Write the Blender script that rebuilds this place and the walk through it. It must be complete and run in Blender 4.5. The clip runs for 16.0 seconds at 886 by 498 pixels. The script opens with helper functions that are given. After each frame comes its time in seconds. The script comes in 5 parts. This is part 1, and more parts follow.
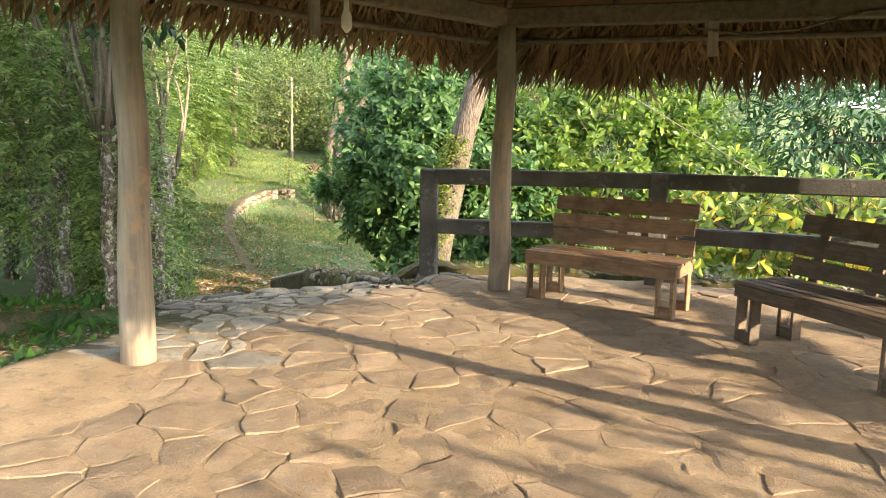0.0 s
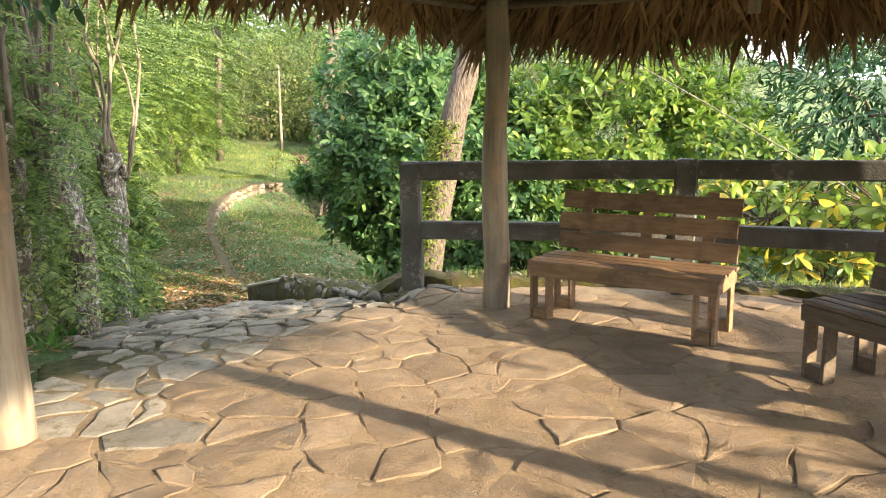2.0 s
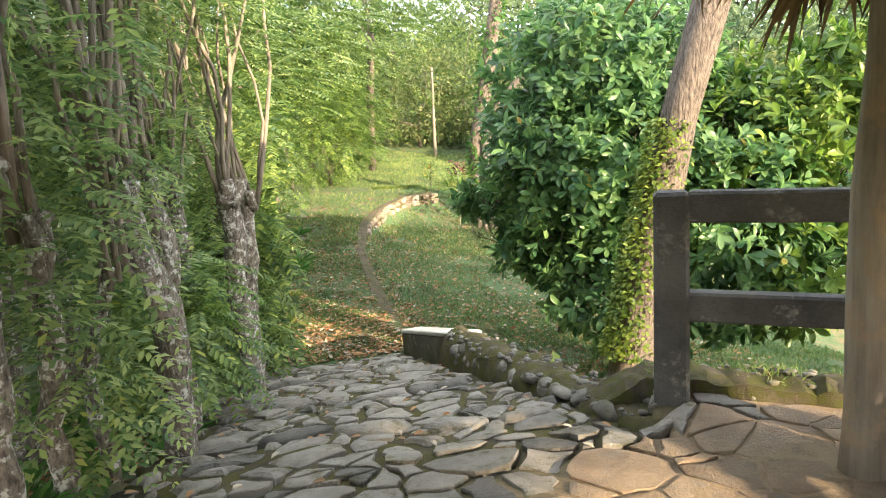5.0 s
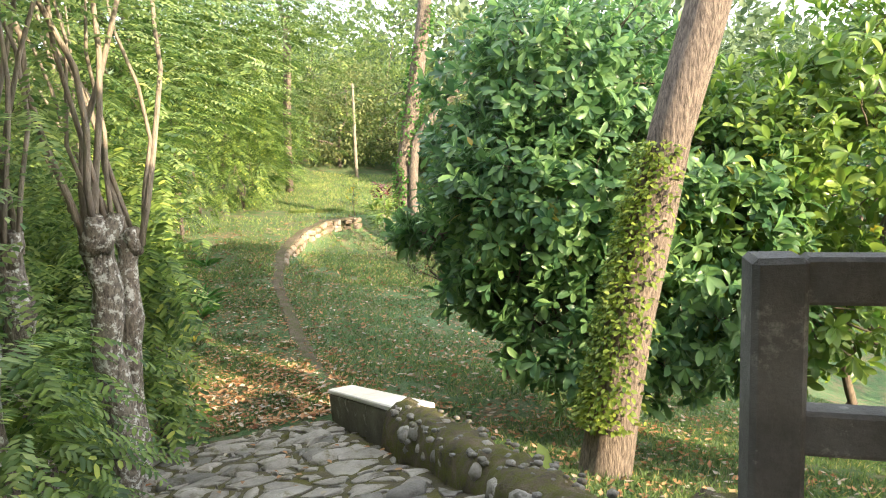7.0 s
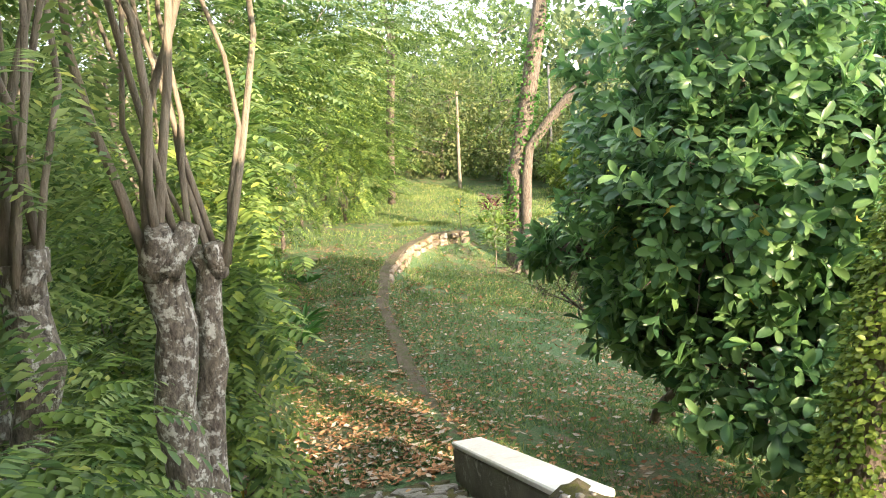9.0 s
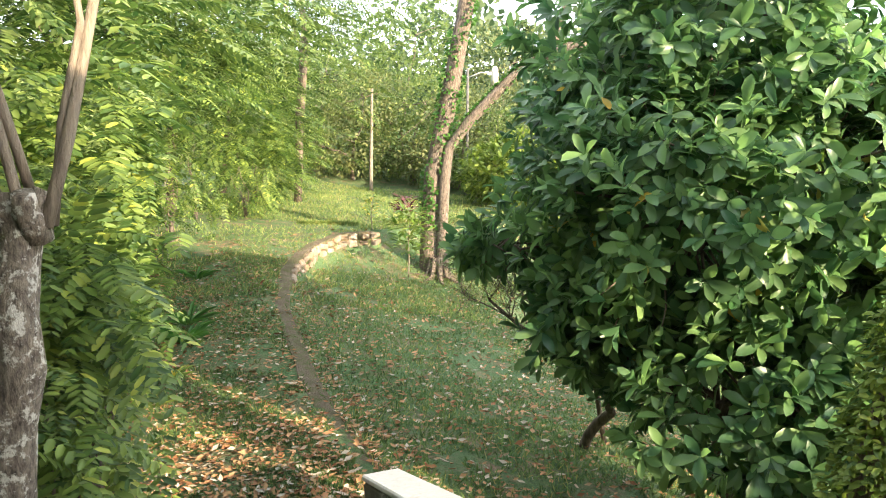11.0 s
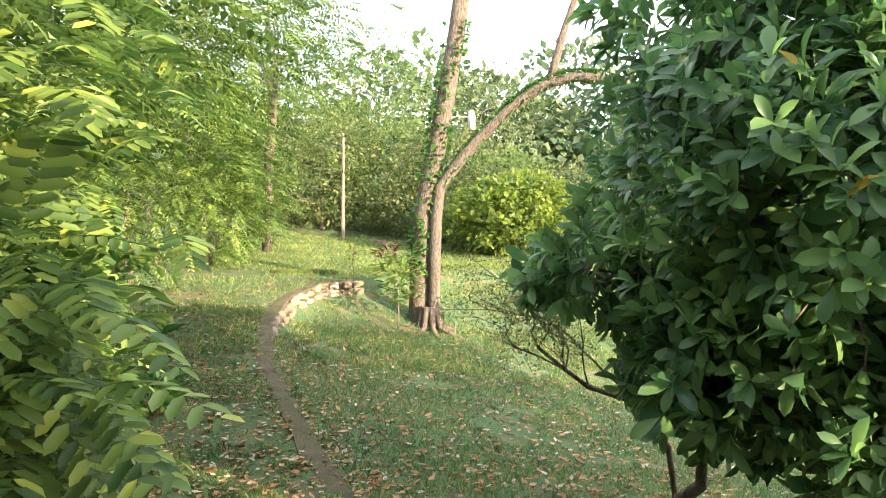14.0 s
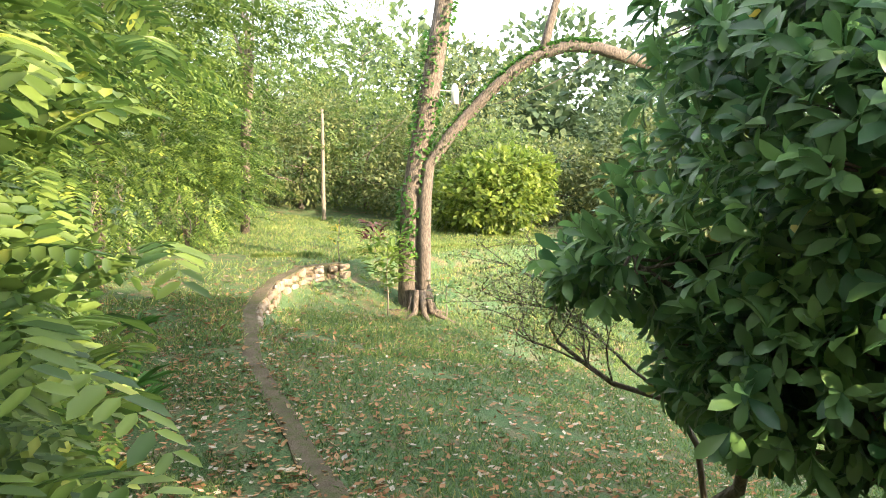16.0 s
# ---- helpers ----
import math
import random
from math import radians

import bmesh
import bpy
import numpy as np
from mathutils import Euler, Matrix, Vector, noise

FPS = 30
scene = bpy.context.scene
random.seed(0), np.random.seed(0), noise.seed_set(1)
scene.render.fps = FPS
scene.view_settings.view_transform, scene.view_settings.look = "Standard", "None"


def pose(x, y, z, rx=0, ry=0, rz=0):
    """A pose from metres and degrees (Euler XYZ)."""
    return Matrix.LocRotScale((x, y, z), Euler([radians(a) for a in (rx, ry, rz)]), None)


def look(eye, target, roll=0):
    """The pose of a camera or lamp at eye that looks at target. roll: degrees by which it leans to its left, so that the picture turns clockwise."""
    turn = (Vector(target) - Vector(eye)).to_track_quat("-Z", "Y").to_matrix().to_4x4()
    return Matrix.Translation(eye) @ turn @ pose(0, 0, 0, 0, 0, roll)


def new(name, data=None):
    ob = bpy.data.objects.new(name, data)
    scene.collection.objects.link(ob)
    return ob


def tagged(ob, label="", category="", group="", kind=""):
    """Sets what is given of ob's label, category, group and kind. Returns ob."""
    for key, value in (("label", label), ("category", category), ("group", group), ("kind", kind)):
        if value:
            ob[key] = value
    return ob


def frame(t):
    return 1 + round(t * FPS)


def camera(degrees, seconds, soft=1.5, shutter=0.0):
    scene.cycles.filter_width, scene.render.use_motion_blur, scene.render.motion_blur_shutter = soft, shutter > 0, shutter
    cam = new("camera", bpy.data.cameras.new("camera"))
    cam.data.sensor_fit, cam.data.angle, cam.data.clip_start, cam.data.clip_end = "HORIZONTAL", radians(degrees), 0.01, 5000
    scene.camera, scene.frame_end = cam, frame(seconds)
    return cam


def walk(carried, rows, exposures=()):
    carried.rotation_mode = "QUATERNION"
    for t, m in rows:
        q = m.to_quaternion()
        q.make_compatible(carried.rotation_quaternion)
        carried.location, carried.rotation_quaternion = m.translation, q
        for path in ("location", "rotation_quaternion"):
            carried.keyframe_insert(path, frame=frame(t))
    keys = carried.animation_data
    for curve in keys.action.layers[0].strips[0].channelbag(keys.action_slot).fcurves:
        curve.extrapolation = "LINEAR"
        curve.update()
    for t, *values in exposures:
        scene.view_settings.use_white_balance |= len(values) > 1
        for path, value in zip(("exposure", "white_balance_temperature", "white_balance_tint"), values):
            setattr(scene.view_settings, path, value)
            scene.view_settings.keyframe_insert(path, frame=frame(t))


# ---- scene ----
cam = camera(64.0, 16.0, soft=1.0)
PATH = [
    (0, (1.098, 0.935, 1.466), (0.845, 2.896, 1.161), 0.7),
    (0.5, (1.133, 1.208, 1.465), (1.073, 3.186, 1.177), -0.9),
    (1, (1.164, 1.525, 1.449), (0.921, 3.488, 1.152), -0.4),
    (1.5, (1.166, 1.844, 1.41), (0.848, 3.788, 1.066), -1.1),
    (2, (1.081, 2.187, 1.483), (0.824, 4.14, 1.138), -1.1),
    (2.5, (1.031, 2.68, 1.512), (0.533, 4.6, 1.259), -0.7),
    (3, (0.93, 3.104, 1.514), (0.345, 4.999, 1.258), -3.5),
    (3.5, (0.81, 3.544, 1.518), (0.142, 5.416, 1.291), -3.3),
    (3.7, (0.713, 3.717, 1.534), (-0.002, 5.573, 1.318), -3.0),
    (5.8, (-0.261, 5.143, 1.552), (-0.791, 7.034, 1.17), -3.8),
    (6, (-0.321, 5.298, 1.557), (-0.812, 7.201, 1.19), -3.9),
    (6.5, (-0.441, 5.668, 1.576), (-0.931, 7.581, 1.26), -3.6),
    (7, (-0.636, 5.975, 1.58), (-1.075, 7.905, 1.295), -2.6),
    (7.5, (-0.841, 6.338, 1.519), (-1.324, 8.266, 1.297), -1.3),
    (8, (-1.04, 6.715, 1.518), (-1.763, 8.567, 1.304), -2.0),
    (8.2, (-1.129, 6.837, 1.509), (-1.83, 8.695, 1.274), -3.1),
    (10.3, (-1.901, 8.172, 1.353), (-2.565, 10.046, 1.132), -2.5),
    (10.5, (-1.928, 8.256, 1.341), (-2.571, 10.139, 1.133), -2.0),
    (11, (-2.018, 8.442, 1.139), (-2.454, 10.382, 0.927), 0.3),
    (11.5, (-2.231, 8.746, 1.036), (-2.488, 10.722, 0.873), -1.0),
    (12, (-2.482, 9.054, 1.037), (-2.794, 11.028, 0.974), -2.1),
    (12.5, (-2.705, 9.293, 1.001), (-2.998, 11.27, 0.953), -2.6),
    (13, (-2.891, 9.484, 1.011), (-3.233, 11.454, 0.956), -2.4),
    (13.5, (-3.02, 9.628, 0.873), (-3.35, 11.599, 0.806), -1.3),
    (14, (-3.154, 9.802, 0.781), (-3.468, 11.777, 0.729), -0.4),
    (14.5, (-3.307, 10.021, 0.83), (-3.668, 11.987, 0.777), -0.6),
    (15, (-3.387, 10.204, 0.839), (-3.584, 12.192, 0.741), -1.9),
    (15.5, (-3.477, 10.288, 0.862), (-3.679, 12.274, 0.735), -2.1),
    (16, (-3.538, 10.435, 0.855), (-3.788, 12.415, 0.735), -1.2),
]
walk(cam, [(t, look(eye, target, roll)) for t, eye, target, roll in PATH])

SUN_AZ = (0.885, -0.466)          # towards the sun, in plan
SUN_EL = 14.5

# ---- world, sun and exposure ----
world = bpy.data.worlds.new("sky")
scene.world = world
world.use_nodes = True
wt = world.node_tree
wt.nodes.clear()
w_out = wt.nodes.new("ShaderNodeOutputWorld")
w_bg = wt.nodes.new("ShaderNodeBackground")
w_sky = wt.nodes.new("ShaderNodeTexSky")
w_sky.sky_type = 'NISHITA'
w_sky.sun_disc = False
w_sky.sun_elevation = radians(SUN_EL)
w_sky.sun_rotation = math.atan2(SUN_AZ[0], SUN_AZ[1])
w_sky.dust_density = 2.0
w_co = wt.nodes.new("ShaderNodeTexCoord")
w_map = wt.nodes.new("ShaderNodeMapping")
w_map.inputs["Scale"].default_value = (1.6, 1.6, 4.5)
w_noise = wt.nodes.new("ShaderNodeTexNoise")
w_noise.inputs["Scale"].default_value = 1.6
w_noise.inputs["Detail"].default_value = 6
w_ramp = wt.nodes.new("ShaderNodeValToRGB")
w_ramp.color_ramp.elements[0].position = 0.30
w_ramp.color_ramp.elements[1].position = 0.62
w_mix = wt.nodes.new("ShaderNodeMix")
w_mix.data_type = 'RGBA'
w_mix.inputs["B"].default_value = (7.4, 7.7, 8.3, 1)
wt.links.new(w_co.outputs["Generated"], w_map.inputs["Vector"])
wt.links.new(w_map.outputs["Vector"], w_noise.inputs["Vector"])
wt.links.new(w_noise.outputs["Fac"], w_ramp.inputs["Fac"])
wt.links.new(w_ramp.outputs["Color"], w_mix.inputs["Factor"])
wt.links.new(w_sky.outputs["Color"], w_mix.inputs["A"])
wt.links.new(w_mix.outputs["Result"], w_bg.inputs["Color"])
w_bg.inputs["Strength"].default_value = 0.15
wt.links.new(w_bg.outputs["Background"], w_out.inputs["Surface"])

sun = new("sun", bpy.data.lights.new("sun", 'SUN'))
sun.data.energy = 4.2
sun.data.angle = radians(0.6)
sun.data.color = (1.0, 0.80, 0.55)
ce = math.cos(radians(SUN_EL))
to_sun = Vector((SUN_AZ[0] * ce, SUN_AZ[1] * ce, math.sin(radians(SUN_EL)))).normalized()
sun.matrix_world = look(to_sun * 60, (0, 0, 0))
scene.view_settings.exposure = 2.35

RNG = np.random.default_rng(7)


# ---- materials ----
def material(name, rough=0.8, metal=0.0):
    m = bpy.data.materials.new(name)
    m.use_nodes = True
    nt = m.node_tree
    b = nt.nodes["Principled BSDF"]
    b.inputs["Roughness"].default_value = rough
    b.inputs["Metallic"].default_value = metal
    b.inputs["Specular IOR Level"].default_value = 0.3
    return m, nt, b


def ramp_node(nt, fac, stops):
    r = nt.nodes.new("ShaderNodeValToRGB")
    els = r.color_ramp.elements
    while len(els) < len(stops):
        els.new(0.5)
    for e, (p, c) in zip(els, stops):
        e.position, e.color = p, (*c, 1)
    nt.links.new(fac, r.inputs["Fac"])
    return r.outputs["Color"]


def noise_node(nt, vec, scale, detail=5, rough=0.6):
    n = nt.nodes.new("ShaderNodeTexNoise")
    n.inputs["Scale"].default_value = scale
    n.inputs["Detail"].default_value = detail
    n.inputs["Roughness"].default_value = rough
    if vec is not None:
        nt.links.new(vec, n.inputs["Vector"])
    return n.outputs["Fac"]


def mix_node(nt, fac, a, b, mode='MIX'):
    n = nt.nodes.new("ShaderNodeMix")
    n.data_type = 'RGBA'
    n.blend_type = mode
    if isinstance(fac, float):
        n.inputs["Factor"].default_value = fac
    else:
        nt.links.new(fac, n.inputs["Factor"])
    for key, v in (("A", a), ("B", b)):
        if isinstance(v, tuple):
            n.inputs[key].default_value = (*v, 1)
        else:
            nt.links.new(v, n.inputs[key])
    return n.outputs["Result"]


def world_pos(nt, stretch=None):
    g = nt.nodes.new("ShaderNodeNewGeometry")
    if stretch is None:
        return g.outputs["Position"]
    mp = nt.nodes.new("ShaderNodeMapping")
    mp.inputs["Scale"].default_value = stretch
    nt.links.new(g.outputs["Position"], mp.inputs["Vector"])
    return mp.outputs["Vector"]


def obj_pos(nt, stretch=(1, 1, 1)):
    g = nt.nodes.new("ShaderNodeTexCoord")
    mp = nt.nodes.new("ShaderNodeMapping")
    mp.inputs["Scale"].default_value = stretch
    nt.links.new(g.outputs["Object"], mp.inputs["Vector"])
    return mp.outputs["Vector"]


def bump(nt, b, height, strength=0.4, dist=0.02):
    n = nt.nodes.new("ShaderNodeBump")
    n.inputs["Strength"].default_value = strength
    n.inputs["Distance"].default_value = dist
    nt.links.new(height, n.inputs["Height"])
    nt.links.new(n.outputs["Normal"], b.inputs["Normal"])


def rocky(name, dark, light, stain, scale=5.0, rough=0.85, bump_s=0.5, vary=0.35, stain_at=(0.52, 0.68)):
    """Stone-like surface: patches of two colours, stains, fine relief, and a tint of its own for each object."""
    m, nt, b = material(name, rough)
    p = world_pos(nt)
    big = noise_node(nt, p, scale * 0.5, 4)
    fine = noise_node(nt, p, scale * 9, 6, 0.7)
    c = ramp_node(nt, big, [(0.3, dark), (0.7, light)])
    c = mix_node(nt, 0.35, c, ramp_node(nt, fine, [(0.3, (0.25, 0.25, 0.25)), (0.75, (1, 1, 1))]), 'MULTIPLY')
    st = ramp_node(nt, noise_node(nt, p, scale * 0.9, 6, 0.75), [(stain_at[0], (0, 0, 0)), (stain_at[1], (1, 1, 1))])
    c = mix_node(nt, st, c, stain)
    oi = nt.nodes.new("ShaderNodeObjectInfo")
    tint = ramp_node(nt, oi.outputs["Random"], [(0.0, (1 - vary, 1 - vary, 1 - vary)), (0.5, (1, 0.97, 0.93)), (1.0, (1 + vary * 0.4, 1 + vary * 0.35, 1 + vary * 0.3))])
    c = mix_node(nt, 1.0, c, tint, 'MULTIPLY')
    nt.links.new(c, b.inputs["Base Color"])
    bump(nt, b, fine, bump_s, 0.026)
    return m


def timber(name, dark, light, stretch=(3, 3, 0.6), rough=0.75, grain=14, stain=None):
    """Weathered wood: long grain, darker streaks and a tint for each object."""
    m, nt, b = material(name, rough)
    p = obj_pos(nt, stretch)
    g = noise_node(nt, p, grain, 6, 0.65)
    big = noise_node(nt, obj_pos(nt), 2.2, 4)
    c = ramp_node(nt, g, [(0.3, dark), (0.7, light)])
    c = mix_node(nt, 0.5, c, ramp_node(nt, big, [(0.3, (0.45, 0.45, 0.45)), (0.7, (1.0, 1.0, 1.0))]), 'MULTIPLY')
    if stain:
        st = ramp_node(nt, noise_node(nt, obj_pos(nt), 5.0, 5, 0.7), [(0.52, (0, 0, 0)), (0.66, (1, 1, 1))])
        c = mix_node(nt, st, c, stain)
    oi = nt.nodes.new("ShaderNodeObjectInfo")
    c = mix_node(nt, 1.0, c, ramp_node(nt, oi.outputs["Random"], [(0, (0.78, 0.78, 0.78)), (1, (1.12, 1.08, 1.02))]), 'MULTIPLY')
    nt.links.new(c, b.inputs["Base Color"])
    bump(nt, b, g, 0.35, 0.006)
    return m


def foliage(name, dark, light, accent=None, accent_share=0.06, trans=0.35, rough=0.45, glow=1.6):
    """Leaves: each leaf has its own tone; light passes through them."""
    m, nt, b = material(name, rough)
    g = nt.nodes.new("ShaderNodeNewGeometry")
    stops = [(0.0, dark), (0.75, light)]
    if accent:
        stops = [(0.0, dark), (1 - accent_share - 0.12, light), (1 - accent_share, light), (1 - accent_share * 0.6, accent)]
    c = ramp_node(nt, g.outputs["Random Per Island"], stops)
    big = ramp_node(nt, noise_node(nt, g.outputs["Position"], 0.9, 3), [(0.32, (0.62, 0.68, 0.66)), (0.68, (1.22, 1.15, 1.02))])
    c = mix_node(nt, 1.0, c, big, 'MULTIPLY')
    nt.links.new(c, b.inputs["Base Color"])
    t = nt.nodes.new("ShaderNodeBsdfTranslucent")
    tc = mix_node(nt, 1.0, c, (glow * 1.03, glow * 1.12, glow * 0.92), 'MULTIPLY')
    nt.links.new(tc, t.inputs["Color"])
    mx = nt.nodes.new("ShaderNodeMixShader")
    mx.inputs["Fac"].default_value = trans
    nt.links.new(b.outputs["BSDF"], mx.inputs[1])
    nt.links.new(t.outputs["BSDF"], mx.inputs[2])
    nt.links.new(mx.outputs["Shader"], nt.nodes["Material Output"].inputs["Surface"])
    return m


def bark(name, dark, light, lichen=None, scale=9.0, stretch=(1, 1, 0.22), bump_s=0.9):
    m, nt, b = material(name, 0.9)
    p = world_pos(nt, stretch)
    g = noise_node(nt, p, scale * 2.2, 7, 0.7)
    c = ramp_node(nt, g, [(0.34, dark), (0.62, light)])
    if lichen:
        st = ramp_node(nt, noise_node(nt, world_pos(nt), scale * 0.9, 5, 0.7), [(0.52, (0, 0, 0)), (0.6, (1, 1, 1))])
        c = mix_node(nt, st, c, lichen)
    nt.links.new(c, b.inputs["Base Color"])
    bump(nt, b, g, bump_s, 0.03)
    return m


M_STONE = rocky("flagstone", (0.25, 0.183, 0.126), (0.44, 0.335, 0.232), (0.24, 0.205, 0.165), 6.5, 0.8, 1.0, 0.3)
M_MORTAR = rocky("sandy_mortar", (0.25, 0.183, 0.117), (0.39, 0.292, 0.187), (0.14, 0.107, 0.075), 6.0, 0.95, 0.7, 0.0)
def add_moss_and_shade(m):
    """Moss creeping into the joints towards the ramp; also paints in the eave's shade."""
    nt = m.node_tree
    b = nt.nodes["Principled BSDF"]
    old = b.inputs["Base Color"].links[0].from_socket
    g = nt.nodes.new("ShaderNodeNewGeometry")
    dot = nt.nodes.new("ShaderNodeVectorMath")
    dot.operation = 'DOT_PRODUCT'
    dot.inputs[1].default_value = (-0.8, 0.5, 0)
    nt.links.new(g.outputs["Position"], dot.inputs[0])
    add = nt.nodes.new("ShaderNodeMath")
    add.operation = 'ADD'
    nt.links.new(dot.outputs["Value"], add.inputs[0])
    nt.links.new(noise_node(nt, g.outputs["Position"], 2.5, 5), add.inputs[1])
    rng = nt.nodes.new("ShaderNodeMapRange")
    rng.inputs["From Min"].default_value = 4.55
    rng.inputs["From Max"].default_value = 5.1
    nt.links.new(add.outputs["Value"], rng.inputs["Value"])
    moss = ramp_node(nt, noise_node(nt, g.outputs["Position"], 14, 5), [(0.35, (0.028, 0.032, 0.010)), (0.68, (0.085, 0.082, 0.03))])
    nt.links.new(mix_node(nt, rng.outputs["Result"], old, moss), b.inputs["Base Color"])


add_moss_and_shade(M_MORTAR)
M_RAMP_STONE = rocky("grey_flagstone", (0.23, 0.215, 0.19), (0.42, 0.39, 0.345), (0.12, 0.11, 0.055), 8.0, 0.8, 0.9, 0.45, (0.52, 0.68))
M_MOSS_MORTAR = rocky("mossy_mortar", (0.05, 0.045, 0.028), (0.14, 0.115, 0.065), (0.085, 0.08, 0.014), 7.0, 0.95, 0.9, 0.0, (0.44, 0.6))
M_RUBBLE = rocky("rubble_stone", (0.16, 0.15, 0.125), (0.34, 0.325, 0.29), (0.10, 0.095, 0.035), 7.0, 0.9, 0.6, 0.35)
M_RUBBLE_BED = rocky("earthy_rubble_bed", (0.05, 0.042, 0.028), (0.17, 0.135, 0.09), (0.085, 0.088, 0.018), 11.0, 0.95, 1.0, 0.0, (0.42, 0.58))
M_CAP = rocky("white_cement_cap", (0.62, 0.58, 0.52), (0.76, 0.73, 0.67), (0.45, 0.40, 0.33), 3.0, 0.85, 0.3, 0.0, (0.6, 0.75))
M_WALL = rocky("stained_masonry", (0.10, 0.09, 0.07), (0.22, 0.20, 0.15), (0.34, 0.32, 0.27), 5.0, 0.95, 0.9, 0.1, (0.58, 0.66))
M_CONCRETE = rocky("dark_weathered_concrete", (0.06, 0.06, 0.058), (0.14, 0.14, 0.135), (0.28, 0.275, 0.26), 5.0, 0.8, 0.5, 0.12, (0.58, 0.72))
M_KERB = rocky("brown_kerb", (0.085, 0.066, 0.045), (0.185, 0.145, 0.10), (0.075, 0.085, 0.03), 6.0, 0.95, 0.9, 0.1, (0.46, 0.62))
M_WHITEWASH = rocky("whitewashed_stone", (0.22, 0.165, 0.12), (0.42, 0.37, 0.31), (0.22, 0.15, 0.09), 6.0, 0.9, 0.7, 0.4, (0.46, 0.6))
M_POST = timber("bleached_post_wood", (0.20, 0.17, 0.135), (0.38, 0.345, 0.29), (4, 4, 0.35), 0.8, 5, (0.33, 0.25, 0.17))
M_BEAM = timber("dark_beam_wood", (0.11, 0.085, 0.06), (0.22, 0.18, 0.13), (3, 3, 3), 0.85, 6)
M_PALLET = timber("brown_pallet_wood", (0.19, 0.115, 0.065), (0.33, 0.22, 0.135), (1, 9, 9), 0.7, 5, (0.14, 0.09, 0.055))
M_PALLET_D = timber("dark_pallet_wood", (0.10, 0.075, 0.055), (0.19, 0.15, 0.11), (1, 9, 9), 0.75, 5, (0.08, 0.06, 0.045))
M_THATCH = foliage("dry_palm_thatch", (0.09, 0.055, 0.028), (0.33, 0.22, 0.12), None, 0, 0.12, 0.8, 1.0)
M_THATCH_IN = foliage("thatch_underside", (0.10, 0.065, 0.035), (0.27, 0.185, 0.105), None, 0, 0.05, 0.85, 1.0)
M_BARK = bark("brown_bark", (0.04, 0.032, 0.027), (0.205, 0.165, 0.132), None, 20.0, (1, 1, 0.22), 1.2)
M_BARK_PALE = bark("pale_lichen_bark", (0.045, 0.037, 0.03), (0.24, 0.205, 0.165), (0.52, 0.51, 0.46), 20.0, (1, 1, 0.4))
M_BARK_DARK = bark("dark_bark", (0.05, 0.04, 0.03), (0.15, 0.12, 0.09), None, 8.0)
M_STEM = bark("smooth_stem_bark", (0.12, 0.10, 0.078), (0.25, 0.21, 0.165), None, 9.0)
M_BUSH = foliage("glossy_broad_leaf", (0.036, 0.093, 0.046), (0.132, 0.225, 0.087), (0.40, 0.27, 0.05), 0.004, 0.38, 0.36, 1.8)
M_BUSH_BRIGHT = foliage("bright_broad_leaf", (0.048, 0.11, 0.02), (0.165, 0.23, 0.05), (0.42, 0.36, 0.06), 0.012, 0.35, 0.35, 1.7)
M_YELLOW = foliage("yellowing_broad_leaf", (0.09, 0.16, 0.035), (0.21, 0.27, 0.06), (0.58, 0.44, 0.07), 0.26, 0.35, 0.4, 1.4)
M_PINNATE = foliage("pinnate_leaf", (0.036, 0.082, 0.024), (0.175, 0.245, 0.062), (0.32, 0.36, 0.08), 0.04, 0.34, 0.42, 1.8)
M_FEATHER = foliage("fine_feathery_leaf", (0.062, 0.125, 0.048), (0.26, 0.325, 0.13), (0.36, 0.39, 0.12), 0.04, 0.36, 0.5, 1.7)
M_CANOPY = foliage("canopy_leaf", (0.034, 0.078, 0.022), (0.15, 0.205, 0.055), (0.28, 0.33, 0.10), 0.03, 0.30, 0.5, 1.6)
M_LIGHT_LEAF = foliage("light_green_leaf", (0.05, 0.092, 0.03), (0.145, 0.185, 0.06), None, 0, 0.45, 0.5, 1.7)
M_OLIVE_LEAF = foliage("olive_green_leaf", (0.06, 0.088, 0.035), (0.16, 0.18, 0.075), None, 0, 0.35, 0.55, 1.5)
M_DARK_LEAF = foliage("dark_mango_leaf", (0.016, 0.05, 0.022), (0.05, 0.11, 0.045), None, 0, 0.25, 0.4, 1.5)
M_RED_LEAF = foliage("dark_red_leaf", (0.05, 0.016, 0.018), (0.13, 0.035, 0.03), None, 0, 0.1, 0.4, 1.0)
M_VINE = foliage("climbing_vine_leaf", (0.055, 0.10, 0.018), (0.19, 0.24, 0.05), None, 0, 0.4, 0.45, 1.6)
M_FERN = foliage("fern_leaf", (0.03, 0.10, 0.02), (0.08, 0.18, 0.04), None, 0, 0.4, 0.45, 1.6)
M_GRASS = foliage("grass_blade", (0.055, 0.105, 0.035), (0.145, 0.21, 0.078), (0.33, 0.27, 0.11), 0.10, 0.4, 0.6, 1.5)
M_FIELD = foliage("sunburnt_grass_blade", (0.10, 0.165, 0.05), (0.25, 0.31, 0.11), (0.42, 0.35, 0.16), 0.12, 0.4, 0.6, 1.5)
# brown made warmer to suggest sunlight on the leaves at the ramp foot
M_LITTER = foliage("fallen_leaf", (0.22, 0.095, 0.042), (0.38, 0.225, 0.12), (0.42, 0.36, 0.30), 0.26, 0.05, 0.8, 1.0)
# distance haze is put into both leaf colours, strongest in the hill's
M_FAR = foliage("distant_leaf", (0.05, 0.085, 0.045), (0.12, 0.165, 0.085), None, 0, 0.3, 0.6, 1.3)
